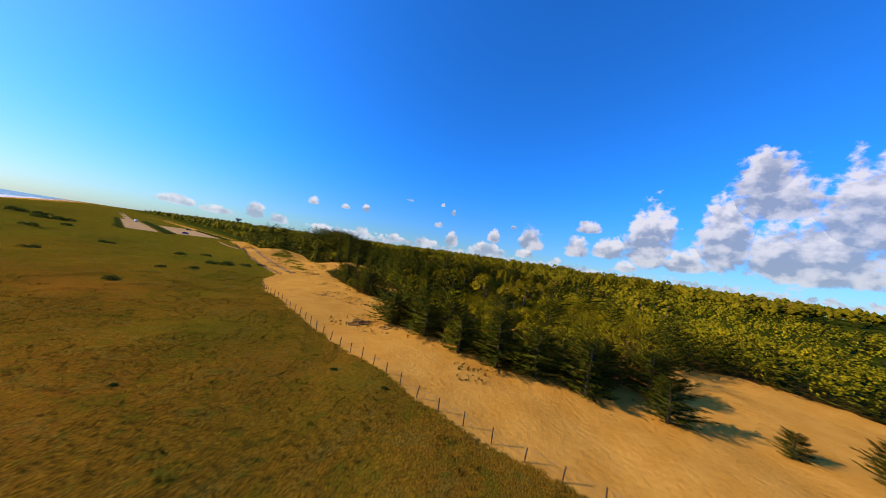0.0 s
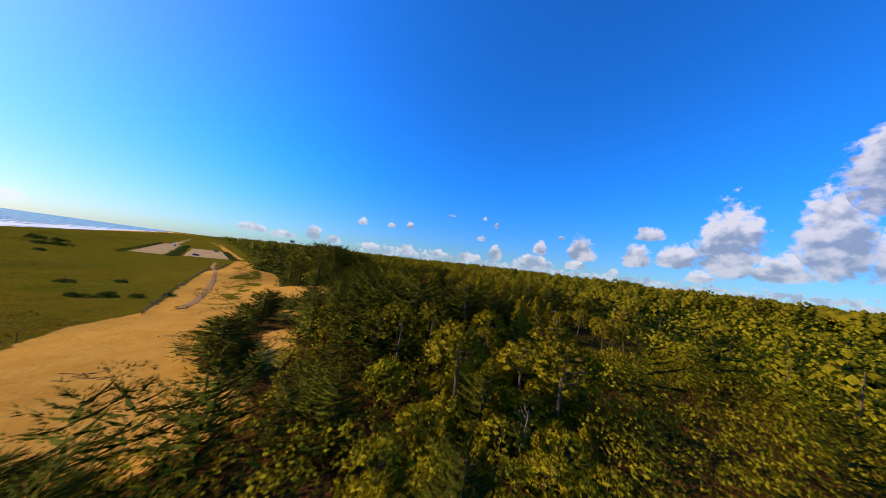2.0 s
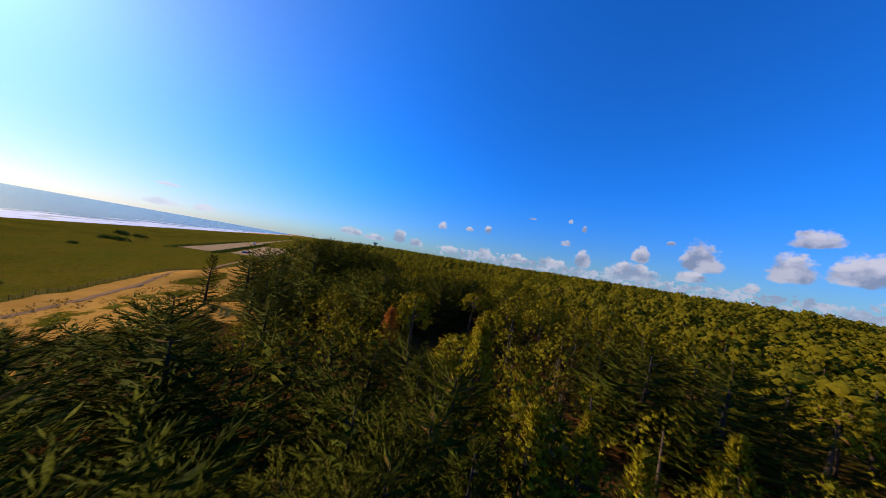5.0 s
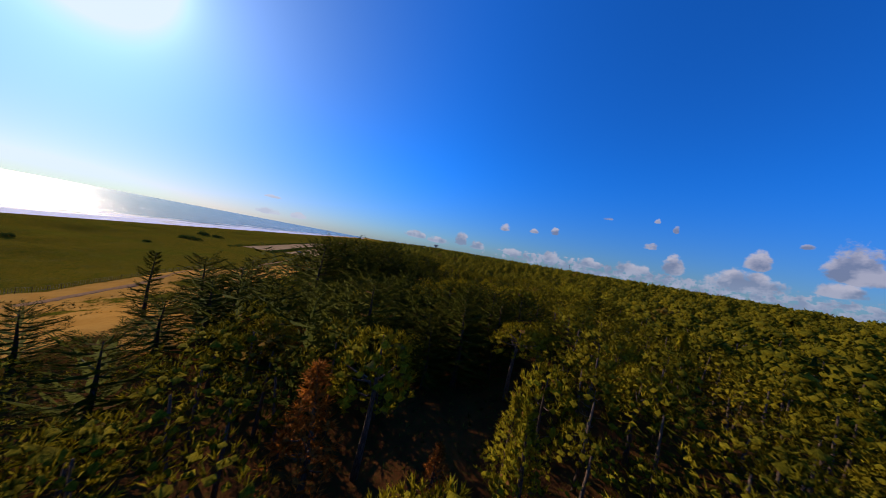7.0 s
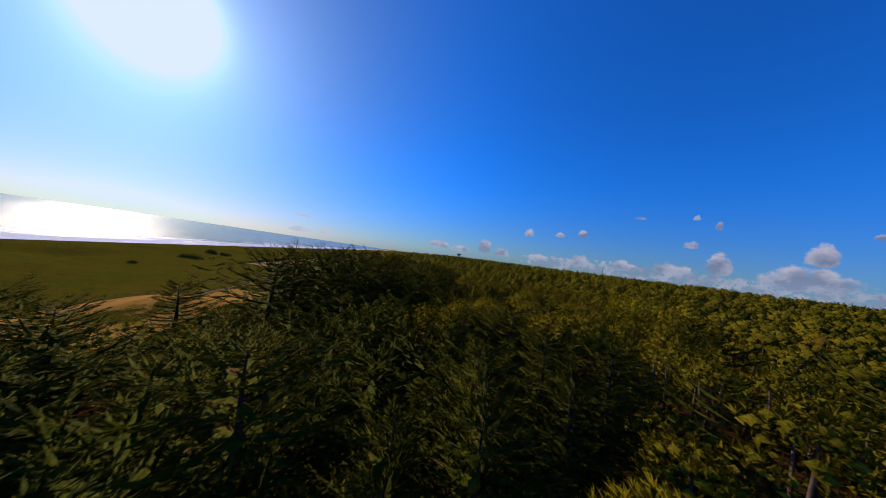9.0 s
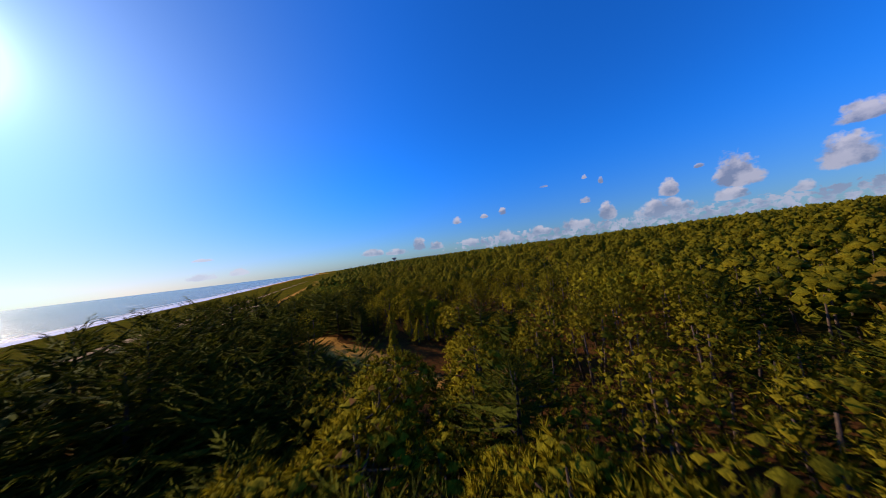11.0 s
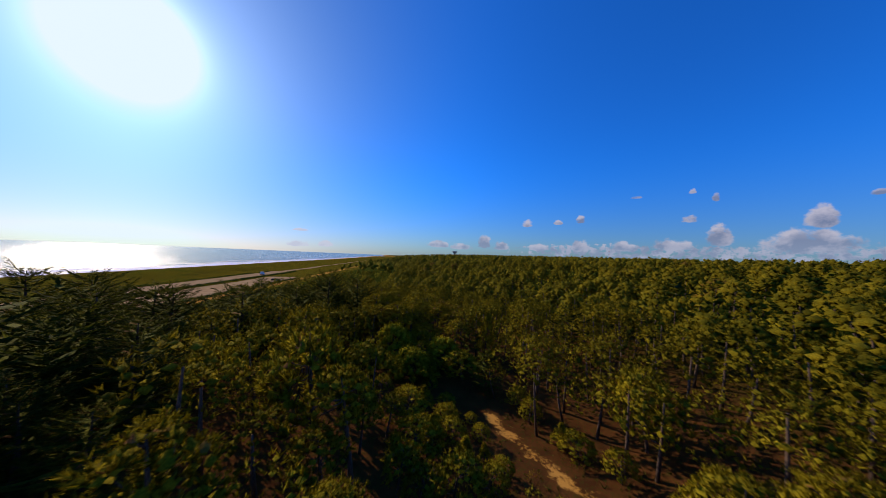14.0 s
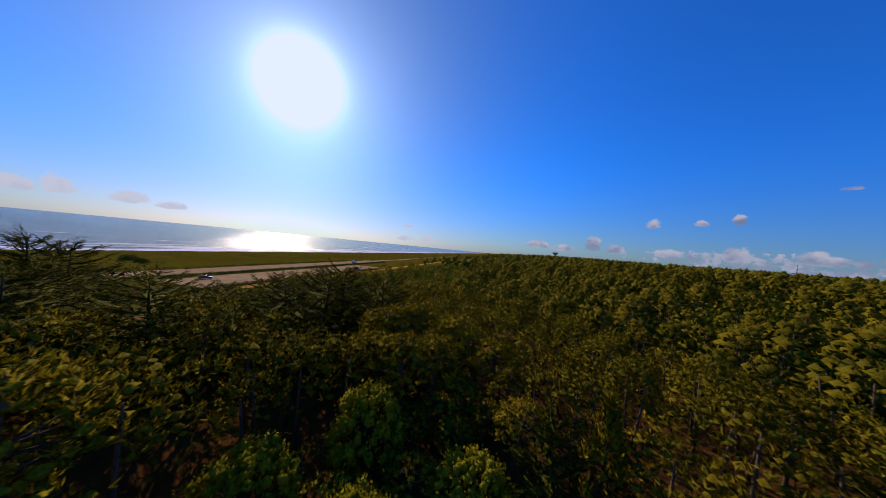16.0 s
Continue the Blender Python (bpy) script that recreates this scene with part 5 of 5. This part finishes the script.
ok = (e_sand > 0.6) & (to_line(ex, ey, TREE_EDGE) < 7.5) & (bumps(ex, ey, 5.0, 24) > 0.05)
px, py = rng.uniform(-45, 25, 9000), rng.uniform(28, 95, 9000)
p_sand, _, _ = zones(px, py)
okp = (p_sand > 0.6) & (to_line(px, py, TREE_EDGE) < 6.0) & (bumps(px, py, 6.0, 26) + 0.5 * bumps(px, py, 2.5, 27) > 0.35)
tufts("marram_patches", px[okp], py[okp], rng.uniform(0.2, 0.5, okp.sum()), M_GRASS, "clumps of marram grass along the sandy wood edge", "grass", 9, 0.6, 0.09)
tufts("sand_herbs", ex[ok], ey[ok], rng.uniform(0.06, 0.2, ok.sum()), M_GRASS, "low dry herbs scattered over the sand", "herbs", 4, 1.4)
ux, uy = rng.uniform(-110, 90, 30000), rng.uniform(40, 270, 30000)
u_sand, u_wood, _ = zones(ux, uy)
ok = (u_wood > 0.7) & (u_sand < 0.4) & (bumps(ux, uy, 11.0, 25) > 0.1)
vx, vy = rng.uniform(22, 62, 11000), rng.uniform(86, 126, 11000)
in_gap = np.zeros(len(vx), bool)
for x, y, room in BARE:
    in_gap |= np.hypot(vx - x, vy - y) < room + 2
in_gap |= inside(vx, vy, LOW[0][0])
ux, uy = np.concatenate([ux[ok], vx[in_gap]]), np.concatenate([uy[ok], vy[in_gap]])
tufts("undergrowth", ux, uy, rng.uniform(0.25, 0.65, len(ux)), M_UNDER, "green undergrowth on the floor of the wood", "undergrowth", 5, 0.9)


def bush_tris(r, radius, high, count):
    d = r.normal(size=(count, 3))
    d[:, 2] = np.abs(d[:, 2])
    d /= np.linalg.norm(d, axis=1, keepdims=True)
    at = d * np.array((radius, radius, high)) * r.uniform(0.55, 1.0, count)[:, None]
    ways = d + r.normal(size=d.shape) * 0.5
    return blades(at, ways, r.uniform(0.14, 0.3, count), r.uniform(0.06, 0.12, count), r.uniform(0, 6.28, count))


def bush(seed, radius, high, label):
    """A low rounded dune bush: stems and a dense leafy dome."""
    r = np.random.default_rng(seed)
    root = new("bush")
    root.empty_display_size = 0.2
    lobes = [bush_tris(r, radius * r.uniform(0.5, 0.8), high * r.uniform(0.7, 1.0), 190) + np.array((r.normal() * radius * 0.4, r.normal() * radius * 0.4, 0)) for _ in range(4)]
    tris = np.concatenate(lobes)
    leaves = new("leaves", soup("leaves", tris, M_BUSH, r.uniform(0, 1, len(tris))))
    leaves.parent = root
    bm = bmesh.new()
    tube(bm, [(0, 0, -0.1), (0.02, 0, 0.15), (0, 0.03, 0.3)], [0.05, 0.04, 0.03], 6)
    for i in range(6):
        a = i * 1.05
        limb(bm, [(0, 0, 0.2), (0.2 * radius * math.cos(a), 0.2 * radius * math.sin(a), 0.3), (0.6 * radius * math.cos(a), 0.6 * radius * math.sin(a), high * 0.6)], [0, 0.025, 0.008], 4)
    part("stem", bm, M_CYPRESS_BARK, root)
    return tagged(root, label, "bush")


BUSHES = [bush(201, 0.9, 0.6, "low dark green bush in the dune grass"), bush(202, 1.3, 0.8, "broad dark green bush in the dune grass")]
for x, y, k in ((-68, 81, 1.3), (-67, 84.5, 1.5), (-63, 87, 1.2), (-61, 92.5, 1.0), (-84, 86.5, 1.2), (-85, 97, 1.1), (-242, 151, 3.0), (-238, 158, 2.6), (-54, 45, 0.9), (-60, 66, 0.8), (-62, 60, 0.7), (-8.5, 26, 0.35), (-3, 23.6, 0.3), (-20, 18, 0.3), (-92, 60, 1.1), (-105, 84, 1.2), (-140, 90, 1.4), (-201, 141, 2.6), (-207, 136, 2.4), (-170, 120, 1.4), (-120, 40, 1.1), (-80, 30, 0.9)):
    b = BUSHES[0] if k < 0.6 else BUSHES[1]
    m = Matrix.LocRotScale((x, y, height(x, y)), Euler((0, 0, x * 1.7)), (k, k, k * 0.9))
    if b.name in PLACED:
        copy_thing(b, m @ Matrix.Diagonal((1 / b.scale[0], 1 / b.scale[1], 1 / b.scale[2], 1)))["group"] = "dune bushes"
    else:
        PLACED[b.name] = True
        b.matrix_basis = m
        tagged(b, group="dune bushes")

# hedges between and round the parking lots, too many leaves to count
hu = np.concatenate([rng.uniform(-95, 110, 900), rng.uniform(-90, 30, 500), rng.uniform(-100, 100, 350)])
hs = np.concatenate([rng.normal(-79, 1.1, 900), rng.normal(-110.5, 1.2, 500), rng.normal(-58, 0.9, 350)])
hx, hy = from_coast(hu, hs)
hz = land(hx, hy)
tmpl = np.concatenate([bush_tris(np.random.default_rng(210 + k), 0.75, 0.85, 34) for k in range(1)]) * np.array((1.0, 1.0, 1.0))
tri = (tmpl[None] * rng.uniform(0.8, 1.5, len(hx))[:, None, None, None] * np.array((1.3, 1.3, 1.0)) + np.stack([hx, hy, hz], -1)[:, None, None, :]).reshape(-1, 3, 3)
tagged(new("hedge", soup("hedge", tri, M_BUSH, np.repeat(rng.uniform(0, 1, len(hx)), len(tmpl)))), "low green hedges along the gravel parking lots", "hedge", kind="stuff")


# ---- fences ----
def along(line, step):
    """Points at even steps along a line, with the heading there."""
    out, left = [], 0.0
    for (ax, ay), (bx, by) in zip(line, line[1:]):
        length = math.hypot(bx - ax, by - ay)
        d = left
        while d < length:
            out.append((ax + (bx - ax) * d / length, ay + (by - ay) * d / length, math.atan2(by - ay, bx - ax)))
            d += step
        left = d - length
    return out


def post_mesh(high, radius, sides=7):
    bm = bmesh.new()
    tube(bm, [(0, 0, -0.3), (0.004, 0, high * 0.5), (0, 0, high - 0.03), (0, 0, high)], [radius, radius * 0.97, radius * 0.93, radius * 0.6], sides)
    me = bpy.data.meshes.new("post")
    bm.to_mesh(me)
    bm.free()
    me.materials.append(M_POST)
    return me


def fence(line, step, high, radius, label, wires, sides=7):
    root = new("fence")
    root.empty_display_size = 0.3
    mesh = post_mesh(high, radius, sides)
    places = along(line, step)
    tops = []
    for x, y, a in places:
        z = height(x, y)
        ob = new("post", mesh)
        ob.parent = root
        lean = (random.uniform(-0.09, 0.09), random.uniform(-0.09, 0.09))
        ob.matrix_basis = Matrix.LocRotScale((x, y, z), Euler((*lean, a)), (1, 1, random.uniform(0.9, 1.08)))
        tops.append((x, y, z))
    for level in wires:
        bm = bmesh.new()
        for lo, hi in zip(tops, tops[1:]):
            a, b = Vector(lo) + Vector((0, 0, level)), Vector(hi) + Vector((0, 0, level))
            sag = (a + b) / 2 - Vector((0, 0, 0.03))
            tube(bm, [a, sag, b], [0.006] * 3, 4)
        bmesh.ops.remove_doubles(bm, verts=bm.verts, dist=0.008)
        part("wire", bm, M_WIRE, root, "thin galvanised wire")
    return root, places


root, _ = fence([(40, -1), (30, 5), (10, 17), (6, 19.2), (0, 23.2), (-7, 30), (-13, 35), (-18, 40), (-26, 47.5), (-34, 55), (-42, 64)], 2.35, 1.15, 0.05, "", (0.95, 0.5))
tagged(root, "row of weathered wooden posts with wire along the sand", "fence")
root, places = fence([(-45, 77), (-54, 85), (-64, 94.5), (-81, 112), (-105, 139.5), (-130, 167.5)], 2.0, 1.1, 0.045, "", (1.0, 0.35), 6)
tagged(root, "chestnut paling fence beside the sandy path", "fence")
tri = []
for (ax, ay, a), (bx, by, _) in zip(places, places[1:]):
    for q in (0.2, 0.4, 0.6, 0.8):
        x, y = ax + (bx - ax) * q, ay + (by - ay) * q
        z, hgt = height(x, y), 0.85 + random.uniform(-0.08, 0.08)
        dx, dy = 0.02 * math.cos(a), 0.02 * math.sin(a)
        ex, ey = 0.012 * math.sin(a), -0.012 * math.cos(a)
        lo = [(x - dx - ex, y - dy - ey, z), (x + dx - ex, y + dy - ey, z), (x + dx + ex, y + dy + ey, z), (x - dx + ex, y - dy + ey, z)]
        hi = [(px, py, pz + hgt) for px, py, pz in lo]
        for k in range(4):
            j = (k + 1) % 4
            tri += [(lo[k], lo[j], hi[j]), (lo[k], hi[j], hi[k])]
        tri += [(hi[0], hi[1], hi[2]), (hi[0], hi[2], hi[3])]
pales = new("slats", soup("slats", np.array(tri), M_PALING))
pales.parent = root
tagged(pales, "split chestnut pales", kind="stuff")
root, _ = fence([from_coast(-100, -76.6), from_coast(40, -76.6)], 3.0, 0.8, 0.08, "", ())
tagged(root, "row of short wooden bollards beside a parking lot", "bollards")
root, _ = fence([from_coast(-92, -82), from_coast(28, -82)], 3.0, 0.8, 0.08, "", ())
tagged(root, "row of short wooden bollards beside a parking lot", "bollards")


# ---- driftwood and cut branches on the sand ----
def branches(x, y, count, span):
    root = new("branch_pile")
    root.location = (x, y, height(x, y))
    for i in range(count):
        a = 0.75 + rng.normal() * 0.28
        ox, oy = rng.normal(size=2) * span
        length = rng.uniform(1.0, 3.2)
        line = []
        for q in (-0.5, -0.15, 0.2, 0.5):
            px, py = ox + math.cos(a) * length * q + rng.normal() * 0.05, oy + math.sin(a) * length * q + rng.normal() * 0.11
            line.append(Vector((px, py, height(x + px, y + py) - height(x, y) + 0.02 + 0.05 * abs(q))))
        bm = bmesh.new()
        tube(bm, line, [0.028, 0.026, 0.02, 0.006], 5)
        limb(bm, [line[2], line[2] + Vector((0.15, 0.2, 0.05)), line[2] + Vector((0.3, 0.55, 0.03))], [0, 0.02, 0.006], 4)
        part("branch", bm, M_PINE_BARK, root)
    return tagged(root, "heap of dry cut branches lying on the sand", "branches")


branches(-11.5, 44.5, 34, 1.1)
branches(-7.0, 43.5, 14, 0.9)
branches(-24, 60, 5, 1.2)


# ---- cars ----
def rounded(bm, profile, half, taper, bevel=0.06):
    """A body from a side outline (x, z), as wide as half on both sides, drawn in by taper above the waist."""
    left = [bm.verts.new((x, half * taper(z), z)) for x, z in profile]
    right = [bm.verts.new((x, -half * taper(z), z)) for x, z in profile]
    count = len(profile)
    bm.faces.new(left[::-1])
    bm.faces.new(right)
    for k in range(count):
        j = (k + 1) % count
        bm.faces.new((left[k], left[j], right[j], right[k]))
    bmesh.ops.recalc_face_normals(bm, faces=bm.faces)
    bmesh.ops.bevel(bm, geom=list(bm.edges), offset=bevel, segments=2, affect="EDGES", profile=0.5, clamp_overlap=True)


def wheel(root, x, y, radius):
    bm = bmesh.new()
    bmesh.ops.create_cone(bm, cap_ends=True, segments=18, radius1=radius, radius2=radius, depth=0.2, matrix=Matrix.Translation((x, y, radius)) @ Matrix.Rotation(radians(90), 4, "X"))
    bmesh.ops.bevel(bm, geom=[e for e in bm.edges if len(e.link_faces) == 2 and e.calc_face_angle() > 1], offset=0.04, segments=2, affect="EDGES", profile=0.5)
    tyre = part("wheel", bm, M_TYRE, root, "black tyre")
    bm = bmesh.new()
    bmesh.ops.create_cone(bm, cap_ends=True, segments=14, radius1=radius * 0.62, radius2=radius * 0.55, depth=0.215, matrix=Matrix.Translation((x, y, radius)) @ Matrix.Rotation(radians(90), 4, "X"))
    part("rim", bm, M_RIM, tyre, "grey metal rim")


def car(x, y, heading, paint, label, kind="hatch"):
    root = new("car" if kind == "hatch" else "van")
    long, half, tall = (4.2, 0.88, 1.46) if kind == "hatch" else (5.2, 0.98, 2.45)
    if kind == "hatch":
        body = [(-2.05, 0.30), (2.05, 0.28), (2.12, 0.60), (1.95, 0.82), (0.95, 0.94), (-1.95, 0.98), (-2.1, 0.62)]
        cabin = [(0.98, 0.90), (0.30, 1.40), (-0.4, 1.46), (-1.45, 1.40), (-1.92, 0.96)]
    else:
        body = [(-2.6, 0.35), (2.55, 0.32), (2.62, 0.75), (2.2, 1.15), (-2.6, 1.2), (-2.65, 0.7)]
        cabin = [(2.18, 1.12), (1.45, 2.05), (0.9, 2.40), (-2.45, 2.45), (-2.6, 1.15)]
    bm = bmesh.new()
    rounded(bm, body, half, lambda z: 1.0)
    part("body", bm, paint, root, smooth=False)
    bm = bmesh.new()
    rounded(bm, cabin, half * 0.97, lambda z: 1 - 0.16 * max(0.0, (z - 0.9) / (tall - 0.9)))
    part("roof", bm, paint, root)
    panes = [((0.9, 0.98), (0.34, 1.36)), ((-1.5, 1.34), (-1.86, 1.02))] if kind == "hatch" else [((2.1, 1.25), (1.48, 1.98))]
    for (x0, z0), (x1, z1) in panes:
        bm = bmesh.new()
        out = Vector((z1 - z0, 0, x0 - x1)).normalized() * 0.05 * (1 if x0 > 0 else 1)
        if out.x * x0 < 0:
            out = -out
        quad = [Vector((px, w * half * 0.78, pz)) + out for px, pz, w in ((x0, z0, 1), (x0, z0, -1), (x1, z1, -0.92), (x1, z1, 0.92))]
        faces = [bm.faces.new([bm.verts.new(v) for v in quad])]
        bmesh.ops.solidify(bm, geom=faces, thickness=0.02)
        part("windscreen", bm, M_GLASS, root, "dark glass")
    spans = [(0.22, -0.5), (-0.6, -1.35)] if kind == "hatch" else [(1.35, 0.6)]
    for side in (1, -1):
        for a, b in spans:
            bm = bmesh.new()
            low, high = (1.02, 1.34) if kind == "hatch" else (1.35, 2.0)
            quad = [Vector((a + 0.25 if a > 0 else a, side * half * 0.955, low)), Vector((b, side * half * 0.955, low)), Vector((b, side * half * 0.89, high)), Vector((a, side * half * 0.89, high))]
            faces = [bm.faces.new([bm.verts.new(v) for v in quad])]
            bmesh.ops.solidify(bm, geom=faces, thickness=0.02)
            part("window", bm, M_GLASS, root, "dark glass")
        for px, mat, nm in ((long / 2 - 0.08, M_LAMP, "headlight"), (-long / 2 + 0.0, M_TAIL, "tail_light")):
            bm = bmesh.new()
            box(bm, (px - 0.06, side * half * 0.72 - 0.16, 0.62), (px + 0.06, side * half * 0.72 + 0.16, 0.80), 0.03)
            part(nm, bm, mat, root)
        for px in (long * 0.31, -long * 0.31):
            wheel(root, px, side * (half - 0.08), 0.31 if kind == "hatch" else 0.35)
    for px in (long / 2 + 0.01, -long / 2 - 0.01):
        bm = bmesh.new()
        box(bm, (px - 0.07, -half * 0.9, 0.30), (px + 0.07, half * 0.9, 0.52), 0.05)
        part("bumper", bm, M_DARK, root, "dark plastic bumper")
    root.matrix_basis = pose(x, y, height(x, y) + 0.10, 0, 0, heading)
    return tagged(root, label, "car" if kind == "hatch" else "van")


car(-190.5, 197.0, 100, M_BLUE, "blue hatchback parked on pale gravel")
x, y = from_coast(66, -70)
car(x, y, 150, M_WHITE, "white van parked at the end of the gravel lot", "van")
x, y = from_coast(18, -103)
car(x, y, 60, M_DARK, "dark hatchback parked on the far gravel lot")


# ---- far off: water tower, mast ----
def water_tower(x, y, foot, top):
    root = new("water_tower")
    rings = [(4.2, 0.0), (3.4, 0.25), (3.2, 0.55), (3.6, 0.62)]
    bm = bmesh.new()
    tall = top - foot
    tube(bm, [(0, 0, z * tall) for _, z in rings], [r for r, _ in rings], 24)
    part("stem", bm, M_CONCRETE, root, smooth=True)
    bm = bmesh.new()
    tube(bm, [(0, 0, z * tall) for z in (0.58, 0.70, 0.86, 0.93, 0.97, 1.0)], [3.6, 7.0, 12.5, 13.2, 12.8, 4.0], 32)
    part("tank", bm, M_CONCRETE, root, smooth=True)
    root.location = (x, y, foot)
    return tagged(root, "grey concrete water tower above the far wood", "water tower")


water_tower(-968, 1238, height(-968, 1238), 52)


def mast(x, y, top):
    root = new("radio_mast")
    z = height(x, y)
    count = 8
    for k in range(count):
        bm = bmesh.new()
        lo, hi = z + (top - z) * k / count, z + (top - z) * (k + 1) / count
        w = 1.4 - 0.12 * k
        for a, b in ((w, w), (w, -w), (-w, -w), (-w, w)):
            tube(bm, [(a, b, lo - z), (a * 0.92, b * 0.92, hi - z)], [0.22, 0.2], 5)
            tube(bm, [(a, b, lo - z), (-b * 0.92, a * 0.92, hi - z)], [0.14, 0.14], 4)
        part("section", bm, M_RED if k % 2 else M_WHITE, root)
    root.location = (x, y, z)
    return tagged(root, "red and white lattice radio mast on the horizon", "mast")


mast(-57 - math.sin(radians(12.0)) * 1300, 237 + math.cos(radians(12.0)) * 1300, 75)
